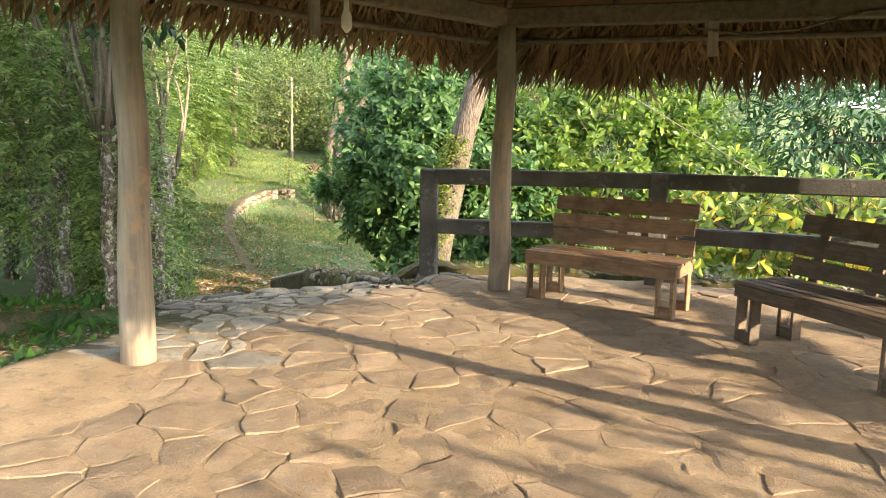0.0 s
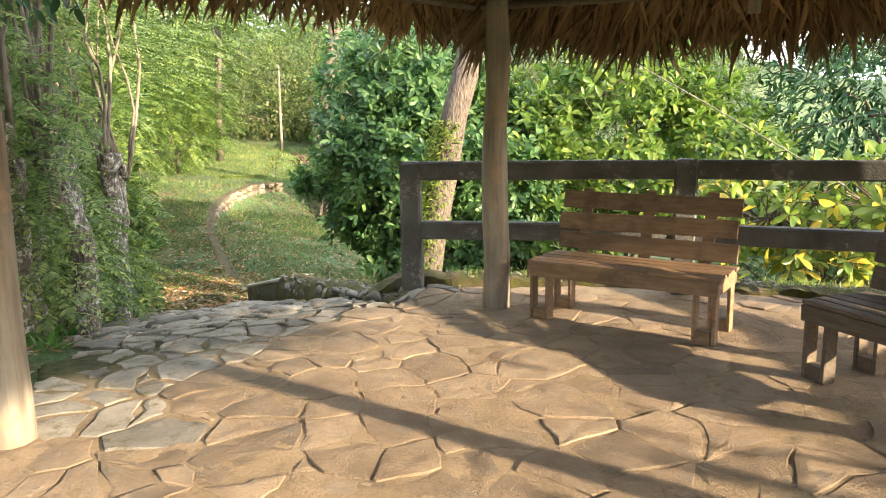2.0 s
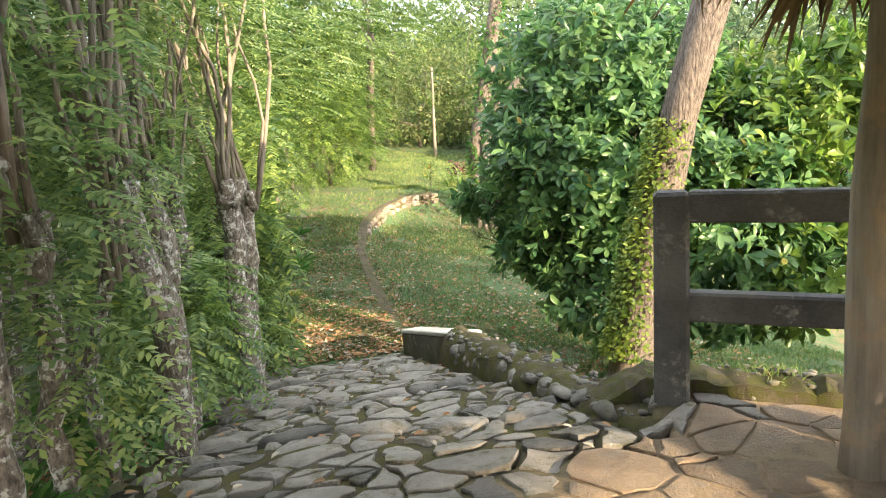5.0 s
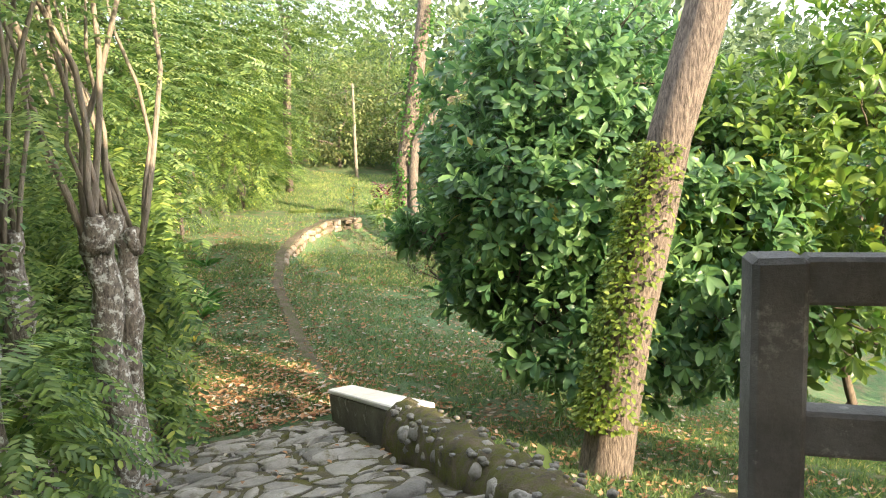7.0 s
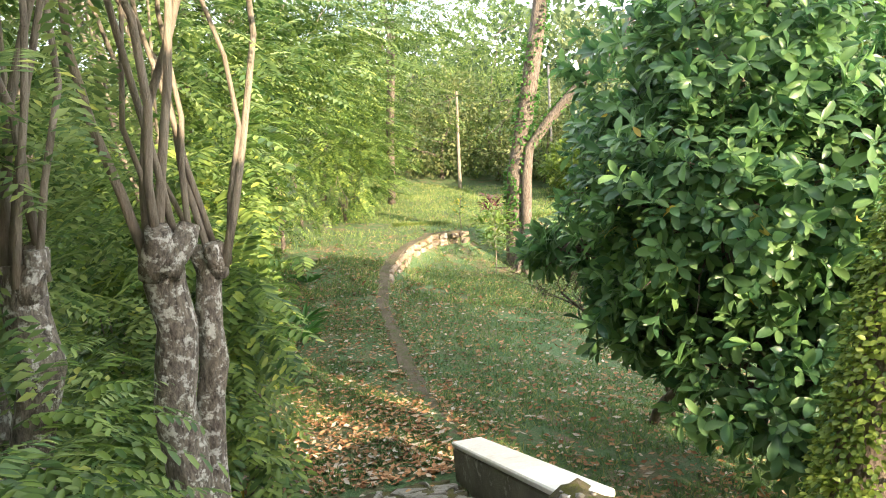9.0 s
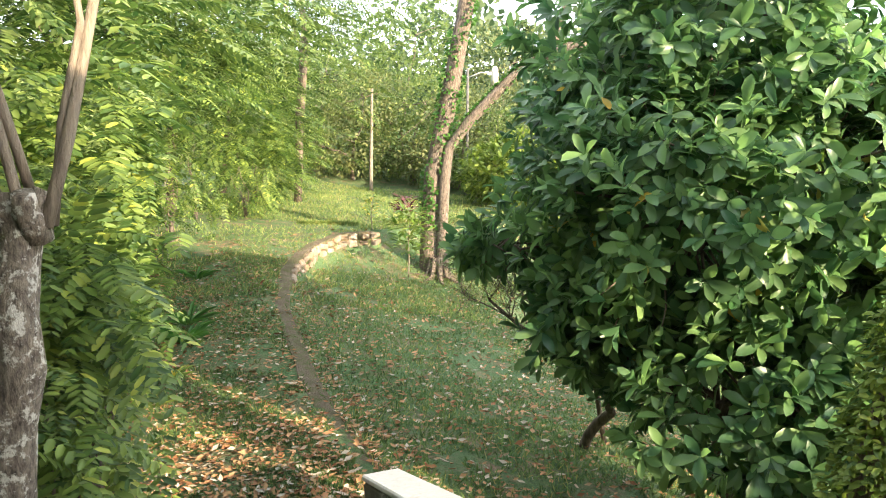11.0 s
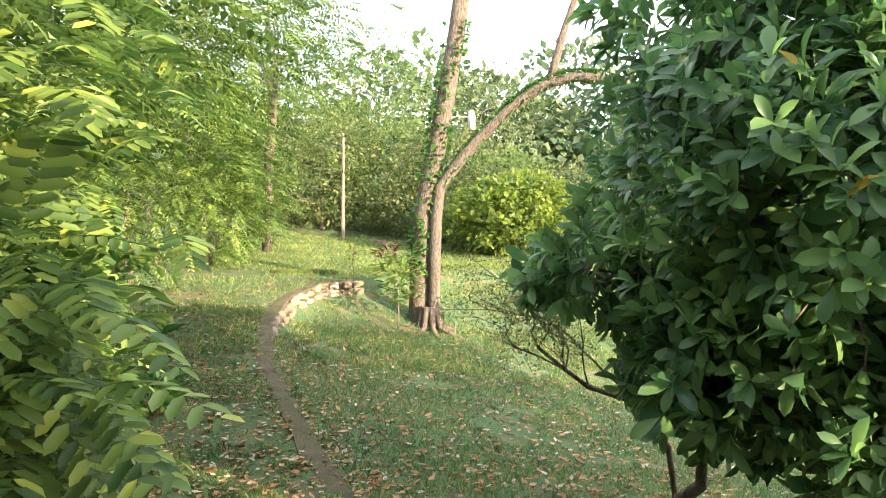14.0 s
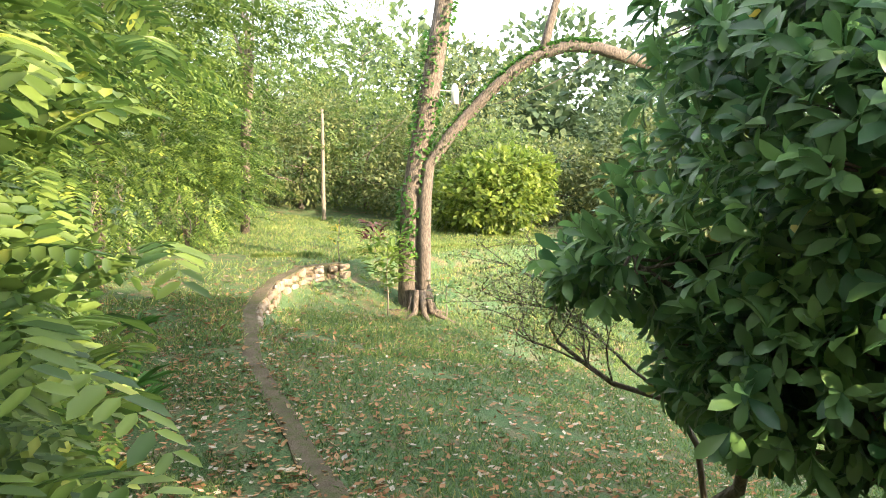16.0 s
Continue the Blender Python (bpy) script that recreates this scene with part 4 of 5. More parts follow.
def whorled_bush(name, base, stems, blobs, twigs, leaf_len, mat, label, trunk_r=0.07, category="bush"):
    """A broad-leaved bush whose leaves stand in rosettes at the twig ends."""
    t = holder(name, base, label, category)
    mid = np.mean([b[:3] for b in blobs], axis=0)
    lines = []
    for i, s0 in enumerate(stems):
        fork = Vector(s0).lerp(Vector(mid), 0.4)
        lines.append((bend((s0[0], s0[1], s0[2] - 0.12), fork, 7, 0.15, i), trunk_r, trunk_r * 0.65))
        for j, bl in enumerate(blobs):
            lines.append((bend(fork, bl[:3], 6, 0.25, 10 + j + 7 * i), trunk_r * 0.5, trunk_r * 0.15))
    pts, out = shell_points(blobs, twigs, 0.5)
    full = np.array([noise.noise((q[0] * 1.9, q[1] * 1.9, q[2] * 1.9)) + 0.6 * noise.noise((q[0] * 4.2, q[1] * 4.2, q[2] * 4.2)) for q in pts]) > -0.2
    pts, out = pts[full], out[full]
    for p, o in list(zip(pts, out))[:: max(1, len(pts) // 260)]:
        lines.append((bend(Vector(p) - Vector(o) * 0.55, p, 3, 0.05, p[0]), 0.012, 0.005))
    limbs("trunk", lines, M_BARK_DARK, t, "", 7)
    per = 6
    n = len(pts)
    axis = unit(out + RNG.normal(0, 0.35, (n, 3)) + np.array((0, 0, 0.25)))
    side = unit(np.cross(axis, RNG.normal(size=(n, 3))))
    oth = np.cross(axis, side)
    bases, dirs, ups, lens = [], [], [], []
    for k in range(per):
        a = 2 * math.pi * k / per * 1.38 + RNG.random(n) * 0.6
        spread = (0.5 + 0.85 * (k / per)) * (0.6 + 0.8 * RNG.random(n))
        d = axis * np.cos(spread)[:, None] + (side * np.cos(a)[:, None] + oth * np.sin(a)[:, None]) * np.sin(spread)[:, None]
        d += RNG.normal(0, 0.16, (n, 3))
        d[:, 2] -= 0.15
        bases.append(pts - axis * (0.09 * k / per) * 1.0)
        dirs.append(d)
        ups.append(axis + np.array((0, 0, 0.3)))
        lens.append(leaf_len * (0.65 + 0.6 * RNG.random(n)))
    b, d, u, ln = map(np.concatenate, (bases, dirs, ups, lens))
    leaf_mesh("crown", b, d, u, ln, ln * 0.40, mat, t, OBOVATE)
    return t


def fronds(name, bases, dirs, length, pairs, leaflet, mat, parent, sag=0.5, ratio=0.4, shape=DIAMOND):
    """Pinnate leaves: leaflets in pairs along sagging ribs."""
    n = len(bases)
    d = unit(dirs)
    down = np.array((0, 0, -1.0))
    side = unit(np.cross(d, np.array((0, 0, 1.0)) + RNG.normal(0, 0.15, (n, 3))))
    L = (length * (0.65 + 0.6 * RNG.random(n)))[:, None]
    B, D, U, S = [], [], [], []
    for k in range(pairs):
        t = (k + 0.6) / pairs
        p = bases + d * L * t + down * (sag * L * t * t)
        tang = unit(d + down * (2 * sag * t))
        for sg in (-1, 1):
            B.append(p)
            D.append(side * sg + tang * 0.5 + RNG.normal(0, 0.05, (n, 3)) + down * 0.22)
            U.append(np.cross(side, tang) + RNG.normal(0, 0.06, (n, 3)))
            S.append(leaflet * (0.7 + 0.4 * RNG.random(n)) * math.sin(math.pi * (0.16 + 0.74 * t)) ** 0.5)
    b, dd, u, s = map(np.concatenate, (B, D, U, S))
    return leaf_mesh(name, b, dd, u, s, s * ratio, mat, parent, shape)


def pinnate_tree(name, base, trunk_pts, trunk_r, stems, blobs, count, mat, label, frond=0.42, pairs=9, leaflet=0.085, bark_mat=None, ratio=0.42, sag=0.5, category="tree", keep_clear=True):
    t = holder(name, base, label, category)
    k = len(trunk_pts) - 1
    fine = []
    for a, b in zip(trunk_pts[:-1], trunk_pts[1:]):
        fine += bend(a, b, 5, 0.04, a[0])[:-1]
    fine.append(Vector(trunk_pts[-1]))
    fine[0] = Vector(fine[0]) - Vector((0, 0, 0.15))
    knob = [(Vector(trunk_pts[-1]) + Vector((random.uniform(-1, 1), random.uniform(-1, 1), 0)) * trunk_r * 0.5 - Vector((0, 0, trunk_r * 1.5)), Vector(trunk_pts[-1]) + Vector((random.uniform(-1, 1), random.uniform(-1, 1), 0.6)) * trunk_r * 1.1) for _ in range(4)]
    limbs("trunk", [(fine, trunk_r, trunk_r * 0.95)] + [(bend(a, b, 3, 0.02, a[0]), trunk_r * 0.75, trunk_r * 0.5) for a, b in knob], bark_mat or M_BARK_PALE, t, "knobbly lichen-covered trunk", 12, 0.32)
    if stems:
        for i, (a, b, r) in enumerate(stems):
            limbs("stem", [(bend(a, b, 8, 0.12, i + a[0]), r, r * 0.4)], M_STEM, t, "", 7, 0.1)
    pts, out = shell_points(blobs, count, 0.7)
    n = len(pts)
    d = out + RNG.normal(0, 0.5, (n, 3))
    d[:, 2] = d[:, 2] * 0.35 + 0.05
    tip = pts + unit(d) * frond
    gaps = np.array([noise.noise((q[0] * 1.25, q[1] * 1.25, q[2] * 1.7)) + 0.5 * noise.noise((q[0] * 2.9, q[1] * 2.9, q[2] * 3.3)) for q in pts]) > -0.12
    ok = gaps & clear_of_way(pts) & clear_of_way(tip) & (pts[:, 2] > height(pts[:, 0], pts[:, 1]) + 0.1)
    if keep_clear:
        pts, d = pts[ok], d[ok]
    fronds("crown", pts, d, frond, pairs, leaflet, mat, t, sag, ratio, LEAFLET if category == "shrub" else DIAMOND)
    return t


def clear_of_way(p, side=2.25):
    """Which points leave the walked way free."""
    s = (p[:, 0] - P0[0]) * AHEAD[0] + (p[:, 1] - P0[1]) * AHEAD[1]
    e = edge_distance(p[:, 0], p[:, 1])
    low = p[:, 2] < height(p[:, 0], p[:, 1]) + 3.4
    side = np.where(s > 5.0, 1.45 + 0.05 * (s - 5.0), side)
    side = side + 0.55 * np.array([noise.noise((q[0] * 0.9, q[1] * 0.9, q[2] * 1.1)) for q in p]) * (s > 6.5)
    hut = (np.hypot(p[:, 0] - HUT[0], p[:, 1] - HUT[1]) < 4.75) & (p[:, 2] < 4.5)
    return ~(((s > -1.5) & (s < 26) & (e > -side) & (e < 0.6) & low) | hut)


def fan(top, n, spread, h, r, seed):
    rnd = random.Random(seed)
    out = []
    for i in range(n):
        a = math.radians(200) + rnd.gauss(0, 1.3)
        q = rnd.uniform(0.1, 1.0) * spread
        out.append((Vector(top) + Vector((0.09 * math.cos(a * 1.7 + i), 0.09 * math.sin(a * 1.7 + i), -0.08)), Vector(top) + Vector((q * math.cos(a), q * math.sin(a), h * rnd.uniform(0.7, 1.1))), r * rnd.uniform(0.6, 1.1)))
    return out


# a leafy branch that hangs beside the eave
sprig = holder("branch", (-2.75, 6.9, 2.75), "dark leafy branch hanging down beside the thatch eave", "branch")
lines, b0, d0 = [], [], []
for k in range(9):
    tip = Vector((-1.75 - 0.12 * k, 6.45 + 0.05 * (k % 4), 2.28 + 0.07 * (k % 3)))
    path = bend((-2.9, 7.0, 3.0), tip, 6, 0.12, k + 60)
    lines.append((path, 0.012, 0.003))
    for q in path[2:]:
        for w in range(4):
            b0.append(tuple(q + Vector((random.uniform(-0.08, 0.08), random.uniform(-0.08, 0.08), random.uniform(-0.04, 0.04)))))
            d0.append((random.uniform(-0.6, 0.6), random.uniform(-0.6, 0.6), random.uniform(-1.1, -0.2)))
limbs("twig", lines, M_BARK_DARK, sprig, "", 5)
b0, d0 = np.array(b0), np.array(d0)
leaf_mesh("foliage", b0, d0, RNG.normal(0, 0.5, b0.shape) + np.array((0.3, -0.6, 0.4)), np.full(len(b0), 0.12), np.full(len(b0), 0.055), M_DARK_LEAF, sprig, BROAD)

# the big broad-leaved bushes beside the terrace
whorled_bush("bush", (-1.0, 15.9, zat(-1.0, 15.9)), [(-2.2, 16.9, zat(-2.2, 16.9)), (-0.3, 15.7, zat(-0.3, 15.7)), (-0.7, 15.2, zat(-0.7, 15.2))],
             [(-0.85, 15.2, 1.05, 2.12, 2.1, 1.45), (-1.15, 15.2, 2.3, 1.6, 1.7, 1.15), (-2.85, 15.3, 0.45, 0.62, 0.6, 0.36), (-1.95, 14.6, -0.05, 0.72, 0.6, 0.65), (-1.4, 14.1, 0.9, 1.05, 0.8, 1.05), (0.3, 14.3, 0.2, 1.4, 1.2, 1.5), (-2.0, 15.7, -0.2, 0.7, 0.8, 0.7), (-0.7, 13.9, -0.55, 1.1, 0.75, 0.85)],
             8200, 0.185, M_BUSH, "large dark green bush with glossy broad leaves")
whorled_bush("bush", (2.4, 14.8, zat(2.4, 14.8)), [(2.0, 14.8, zat(2.0, 14.8)), (2.9, 15.0, zat(2.9, 15.0))],
             [(0.9, 14.7, 0.9, 1.3, 1.15, 1.4), (2.5, 14.8, 1.0, 1.8, 1.4, 1.5), (2.8, 15.0, 2.2, 1.7, 1.3, 1.05), (1.4, 14.2, -0.3, 1.1, 0.8, 0.9), (4.0, 14.7, 0.7, 1.5, 1.2, 1.3)],
             3500, 0.195, M_BUSH_BRIGHT, "bright green bush with broad leaves behind the railing")
whorled_bush("bush", (4.5, 11.4, zat(4.5, 11.4)), [(4.4, 11.5, zat(4.4, 11.5)), (5.0, 11.2, zat(5.0, 11.2))],
             [(4.05, 11.4, 0.25, 1.25, 0.8, 0.75), (5.2, 11.1, 0.45, 1.05, 0.8, 0.75), (4.5, 11.4, -0.6, 1.5, 0.9, 0.7)],
             470, 0.22, M_YELLOW, "shrub with yellowing broad leaves behind the railing", 0.03)
broad_tree("tree", (7.3, 15.5, zat(7.3, 15.5)), 0.16, [(6.6, 15.1, 1.5, 1.9, 1.6, 1.5), (9.0, 15.1, 1.0, 2.2, 1.7, 1.7), (7.8, 15.8, 2.3, 1.9, 1.5, 1.1), (7.4, 14.6, -0.6, 2.4, 1.5, 1.4), (10.8, 14.7, 0.2, 1.8, 1.6, 1.6)], 15000, 0.22, M_DARK_LEAF, M_BARK_DARK, "mango tree with long drooping dark leaves", droop=0.5, ratio=0.3)

# the leaning tree beside the wall, with a climbing vine
tree = holder("tree", (-0.68, 12.4, zat(-0.68, 12.4)), "leaning brown tree trunk with a climbing leafy vine", "tree")
tr = [(-0.70, 12.40, -1.95), (-0.65, 12.40, -1.55), (-0.56, 12.40, -0.9), (-0.42, 12.40, -0.1), (-0.23, 12.40, 0.81), (-0.06, 12.38, 1.6), (0.22, 12.36, 2.6), (0.46, 12.4, 3.6), (0.68, 12.4, 4.8), (0.70, 12.6, 6.7)]
limbs("trunk", [([Vector(p) for p in tr], 0.25, 0.14), (bend((0.7, 12.5, 5.8), (2.4, 13.3, 8.4), 6, 0.2, 4), 0.09, 0.03), (bend((0.7, 12.5, 6.4), (-1.1, 13.4, 8.7), 6, 0.2, 5), 0.09, 0.03)], M_BARK, tree, "", 16, 0.12)
n = 2600
tt = RNG.random(n) ** 1.1
zz = -1.0 + 2.55 * tt
cx = np.interp(zz, [p[2] for p in tr], [p[0] for p in tr])
a = RNG.normal(math.radians(215), 0.75, n)
rv = 0.20 + 0.02 * (1.3 - zz) + 0.10 * RNG.random(n)
base = np.stack([cx + rv * np.cos(a), 12.40 + rv * np.sin(a), zz], 1)
o = np.stack([np.cos(a), np.sin(a), np.full(n, -0.2)], 1)
leaf_mesh("vine", base, o + RNG.normal(0, 0.5, (n, 3)), np.tile((0, 0, 1.0), (n, 1)) + o, 0.04 + 0.035 * RNG.random(n), 0.03 + 0.02 * RNG.random(n), M_VINE, tree, BROAD, "light green climbing vine")
n = 2500
pts, out = shell_points([(1.2, 13.1, 8.4, 2.4, 2.2, 1.2), (-0.4, 13.3, 8.6, 1.6, 1.8, 1.0)], n, 0.8)
fronds("crown", pts, out + RNG.normal(0, 0.4, (len(pts), 3)), 0.4, 7, 0.08, M_FEATHER, tree)

# the forked tree beside the path
fork = holder("tree", (-6.05, 25.4, zat(-6.05, 25.4)), "tall forked tree with vine-covered bark and spreading roots", "tree")
ft = [(-6.16, 25.4, -1.9), (-6.17, 25.4, -1.2), (-6.14, 25.4, 0.0), (-6.09, 25.4, 1.05), (-5.92, 25.4, 1.9), (-5.72, 25.4, 2.83), (-5.52, 25.4, 3.9), (-5.34, 25.42, 4.92), (-5.1, 25.45, 6.6), (-4.7, 25.6, 9.5)]
lb = [(-5.80, 25.22, -1.8), (-5.82, 25.24, -0.9), (-5.80, 25.26, 0.2), (-5.77, 25.28, 1.05), (-5.68, 25.3, 1.75), (-5.18, 25.35, 2.4), (-4.7, 25.38, 2.9), (-4.22, 25.4, 3.36), (-3.75, 25.4, 3.72), (-3.28, 25.4, 3.96), (-2.7, 25.4, 4.08), (-2.14, 25.4, 4.01), (-1.0, 25.4, 3.6)]
up = [(-3.3, 25.4, 3.9), (-3.15, 25.4, 4.4), (-2.98, 25.4, 5.02), (-2.5, 25.5, 6.4), (-2.2, 25.6, 8.5)]
roots = []
for k in range(9):
    a = k * 0.7 - 2.6
    r = 0.5 + 0.5 * random.random()
    p = (-5.9 + math.cos(a) * r, 25.2 + math.sin(a) * r * 0.8)
    roots.append(([Vector((-5.9 + 0.15 * math.cos(a), 25.2 + 0.15 * math.sin(a), -0.9)), Vector((-5.9 + 0.28 * math.cos(a), 25.2 + 0.28 * math.sin(a), -1.35)), Vector((p[0], p[1], zat(*p) - 0.03))], 0.09, 0.035))
limbs("trunk", [([Vector(p) for p in ft], 0.26, 0.17), ([Vector(p) for p in lb], 0.135, 0.125), ([Vector(p) for p in up], 0.10, 0.05)], M_BARK, fork, "", 14, 0.12)
for root in roots:
    limbs("root", [root], M_BARK, fork, "pale spreading root", 8, 0.1)
n = 1500
zz = RNG.random(n) * 5.6 - 0.2
cx = np.interp(zz, [p[2] for p in ft], [p[0] for p in ft])
a = RNG.random(n) * 2 * math.pi
keep = np.array([noise.noise((z * 0.9, math.cos(q), 3.0)) for z, q in zip(zz, a)]) > -0.12
base = np.stack([cx + 0.25 * np.cos(a), 25.4 + 0.25 * np.sin(a), zz], 1)[keep]
o = np.stack([np.cos(a), np.sin(a), np.full(n, -0.1)], 1)[keep]
leaf_mesh("vine", base, o + RNG.normal(0, 0.5, o.shape), o + np.array((0, 0, 1.0)), np.full(len(o), 0.11), np.full(len(o), 0.08), M_FERN, fork, BROAD, "dark climbing vine on the bark")
n = 1300
q = RNG.random(n)
at = np.array(lb)[4:12]
k = np.linspace(0, 1, len(at))
base = np.stack([np.interp(q, k, at[:, c]) for c in range(3)], 1)
a = RNG.normal(math.pi / 2, 0.9, n)
o = np.stack([-0.5 * np.cos(a), -0.5 * np.abs(np.cos(a)), np.sin(a)], 1)
leaf_mesh("vine", base + unit(o) * 0.13, o + RNG.normal(0, 0.5, (n, 3)), o + np.array((0, 0, 0.5)), np.full(n, 0.085), np.full(n, 0.055), M_FERN, fork, DIAMOND, "climbing vine along the arching branch")
pts, out = shell_points([(-5.0, 26, 9.8, 2.6, 2.4, 1.3), (-2.0, 26, 8.8, 2.0, 2.0, 1.0)], 1800, 0.8)
fronds("crown", pts, out + RNG.normal(0, 0.4, (len(pts), 3)), 0.5, 7, 0.1, M_FEATHER, fork)

# pollarded trees along the left of terrace, ramp and path
LEFT_TREES = [
    (-2.50, 6.50, 0.055, 1.5, 0.9), (-2.78, 6.95, 0.06, 1.25, 1.0), (-2.97, 7.94, 0.098, 1.3, 1.1), (-3.55, 7.4, 0.07, 1.6, 1.2), (-2.95, 7.4, 0.045, 0.95, 0.8), (-3.30, 8.50, 0.092, 1.35, 1.1),
    (-4.0, 10.2, 0.105, 1.15, 1.2), (-4.35, 10.75, 0.085, 1.0, 1.3), (-5.2, 9.2, 0.11, 1.2, 1.6), (-3.1, 5.3, 0.10, 1.9, 1.2), (-4.3, 6.2, 0.10, 1.6, 1.6), (-3.85, 9.25, 0.085, 1.15, 1.0), (-4.25, 9.35, 0.08, 1.05, 1.0), (-5.6, 12.0, 0.09, 0.9, 1.5)]
for i, (x, y, r, h, sp) in enumerate(LEFT_TREES):
    z = zat(x, y)
    h = h - z
    top = (x + 0.12 * math.sin(i * 2.1), y + 0.1 * math.cos(i * 1.7), z + h)
    pinnate_tree("tree", (x, y, z), [(x, y, z), (x + 0.08 * math.sin(i), y, z + h * 0.5), top], r, fan(top, 6, sp * 0.75, 3.1, 0.026, i),
                 [(x - 0.3, y, z + h + 1.5, sp * 1.2, sp * 1.2, 1.2), (x + 0.05, y, z + h + 0.2, sp * 0.85, sp * 0.85, 0.5), (x + 0.1, y - 0.15, z + h * 0.62, sp * 0.55, sp * 0.55, 0.5), (x - 0.5, y, z + h + 2.9, sp * 1.0, sp * 1.0, 0.8)],
                 700, M_FEATHER, "pollarded tree with a lichen-covered trunk and feathery leaves", 0.42, 9, 0.08, sag=0.22)

# shrubs overhanging the left edge of the path
for i, (x, y, w, h, cnt) in enumerate([(-6.9, 13.6, 1.3, 2.8, 1100), (-7.6, 15.2, 1.5, 3.2, 1200), (-9.0, 17.4, 1.7, 3.6, 1200), (-10.2, 19.6, 1.8, 4.0, 1200), (-11.2, 22.2, 2.0, 4.6, 1200), (-12.6, 25.4, 2.2, 5.0, 1200), (-6.3, 12.2, 1.1, 2.7, 650), (-5.55, 12.5, 0.9, 2.3, 460), (-5.1, 11.7, 0.8, 2.5, 400), (-4.95, 10.6, 0.8, 1.3, 180), (-11.9, 26.8, 1.5, 3.0, 900), (-13.0, 29.6, 1.6, 3.0, 900), (-14.2, 32.6, 1.6, 3.2, 900)]):
    z = zat(x, y)
    pinnate_tree("shrub", (x, y, z), [(x, y, z), (x, y, z + 0.5)], 0.05, fan((x, y, z + 0.4), 3, w * 0.4, h * 0.5, 0.016, 40 + i),
                 [(x, y, z + h * 0.42, w, w * 1.1, h * 0.42), (x - 0.2, y + 0.3, z + h * 0.85, w * 1.25, w * 1.35, h * 0.42), (x + w * 0.55, y - 0.1, z + h * 0.55, w * 0.7, w * 0.9, h * 0.36)],
                 cnt, M_PINNATE, "leafy shrub with drooping pinnate leaves beside the path", 0.60, 10, 0.12, M_BARK, sag=0.45, category="shrub")

pinnate_tree("shrub", (-5.3, 12.4, zat(-5.3, 12.4)), [(-5.3, 12.4, zat(-5.3, 12.4)), (-5.25, 12.35, zat(-5.3, 12.4) + 0.8)], 0.04,
             [(Vector((-5.25, 12.35, -0.7)), Vector((-5.15, 12.25, 0.0)), 0.014)],
             [(-4.95, 12.15, 0.35, 0.42, 0.45, 0.65), (-4.6, 12.55, 1.05, 0.45, 0.5, 0.28), (-5.2, 12.6, 1.45, 0.8, 0.9, 0.6), (-4.9, 11.9, -0.4, 0.4, 0.4, 0.4)],
             330, M_PINNATE, "shrub with long drooping pinnate leaves overhanging the path", 0.50, 9, 0.115, M_BARK, sag=0.4, category="shrub")

pinnate_tree("shrub", (-3.55, 8.5, zat(-3.55, 8.5)), [(-3.55, 8.5, zat(-3.55, 8.5)), (-3.5, 8.45, 0.1)], 0.025,
             [(Vector((-3.5, 8.45, 0.05)), Vector((-3.3, 8.4, 0.45)), 0.012)],
             [(-3.3, 8.4, 0.40, 0.34, 0.36, 0.22), (-3.4, 8.45, 0.05, 0.30, 0.3, 0.3), (-3.7, 8.9, 0.55, 0.5, 0.5, 0.4), (-3.75, 9.2, -0.1, 0.4, 0.5, 0.5)],
             260, M_PINNATE, "small shrub with pinnate leaves hanging over the ramp", 0.36, 9, 0.085, M_BARK, sag=0.45, category="shrub", keep_clear=False)

# taller trees behind them
for i, (x, y, w, h) in enumerate([(-8.9, 13.2, 2.6, 6.8), (-10.9, 16.6, 2.9, 7.6), (-11.6, 20.8, 3.2, 8.2), (-13.4, 25.5, 3.6, 9.0), (-7.4, 8.0, 2.2, 5.0), (-7.0, 4.0, 2.2, 5.0), (-15, 31, 3.4, 9.5), (-9.5, 8.5, 3.0, 8.0), (-12.5, 15.0, 3.5, 11.0), (-12.6, 22.6, 3.8, 10.8), (-11.4, 19.0, 3.0, 8.8), (-12.0, 30.6, 3.3, 11.5)]):
    z = zat(x, y)
    pinnate_tree("tree", (x, y, z), [(x, y, z), (x + 0.3, y, z + h * 0.45)], 0.14, fan((x + 0.3, y, z + h * 0.43), 6, w * 0.8, h * 0.45, 0.045, 70 + i),
                 [(x, y, z + h * 0.40, w, w, h * 0.32), (x + 0.6, y, z + h * 0.75, w * 1.25, w * 1.2, h * 0.28), (x + w * 0.6, y + 0.5, z + h * 0.6, w * 0.8, w * 0.9, h * 0.22)],
                 1600, M_CANOPY, "tall tree with feathery light green leaves", 0.75, 9, 0.16, M_BARK, sag=0.2)

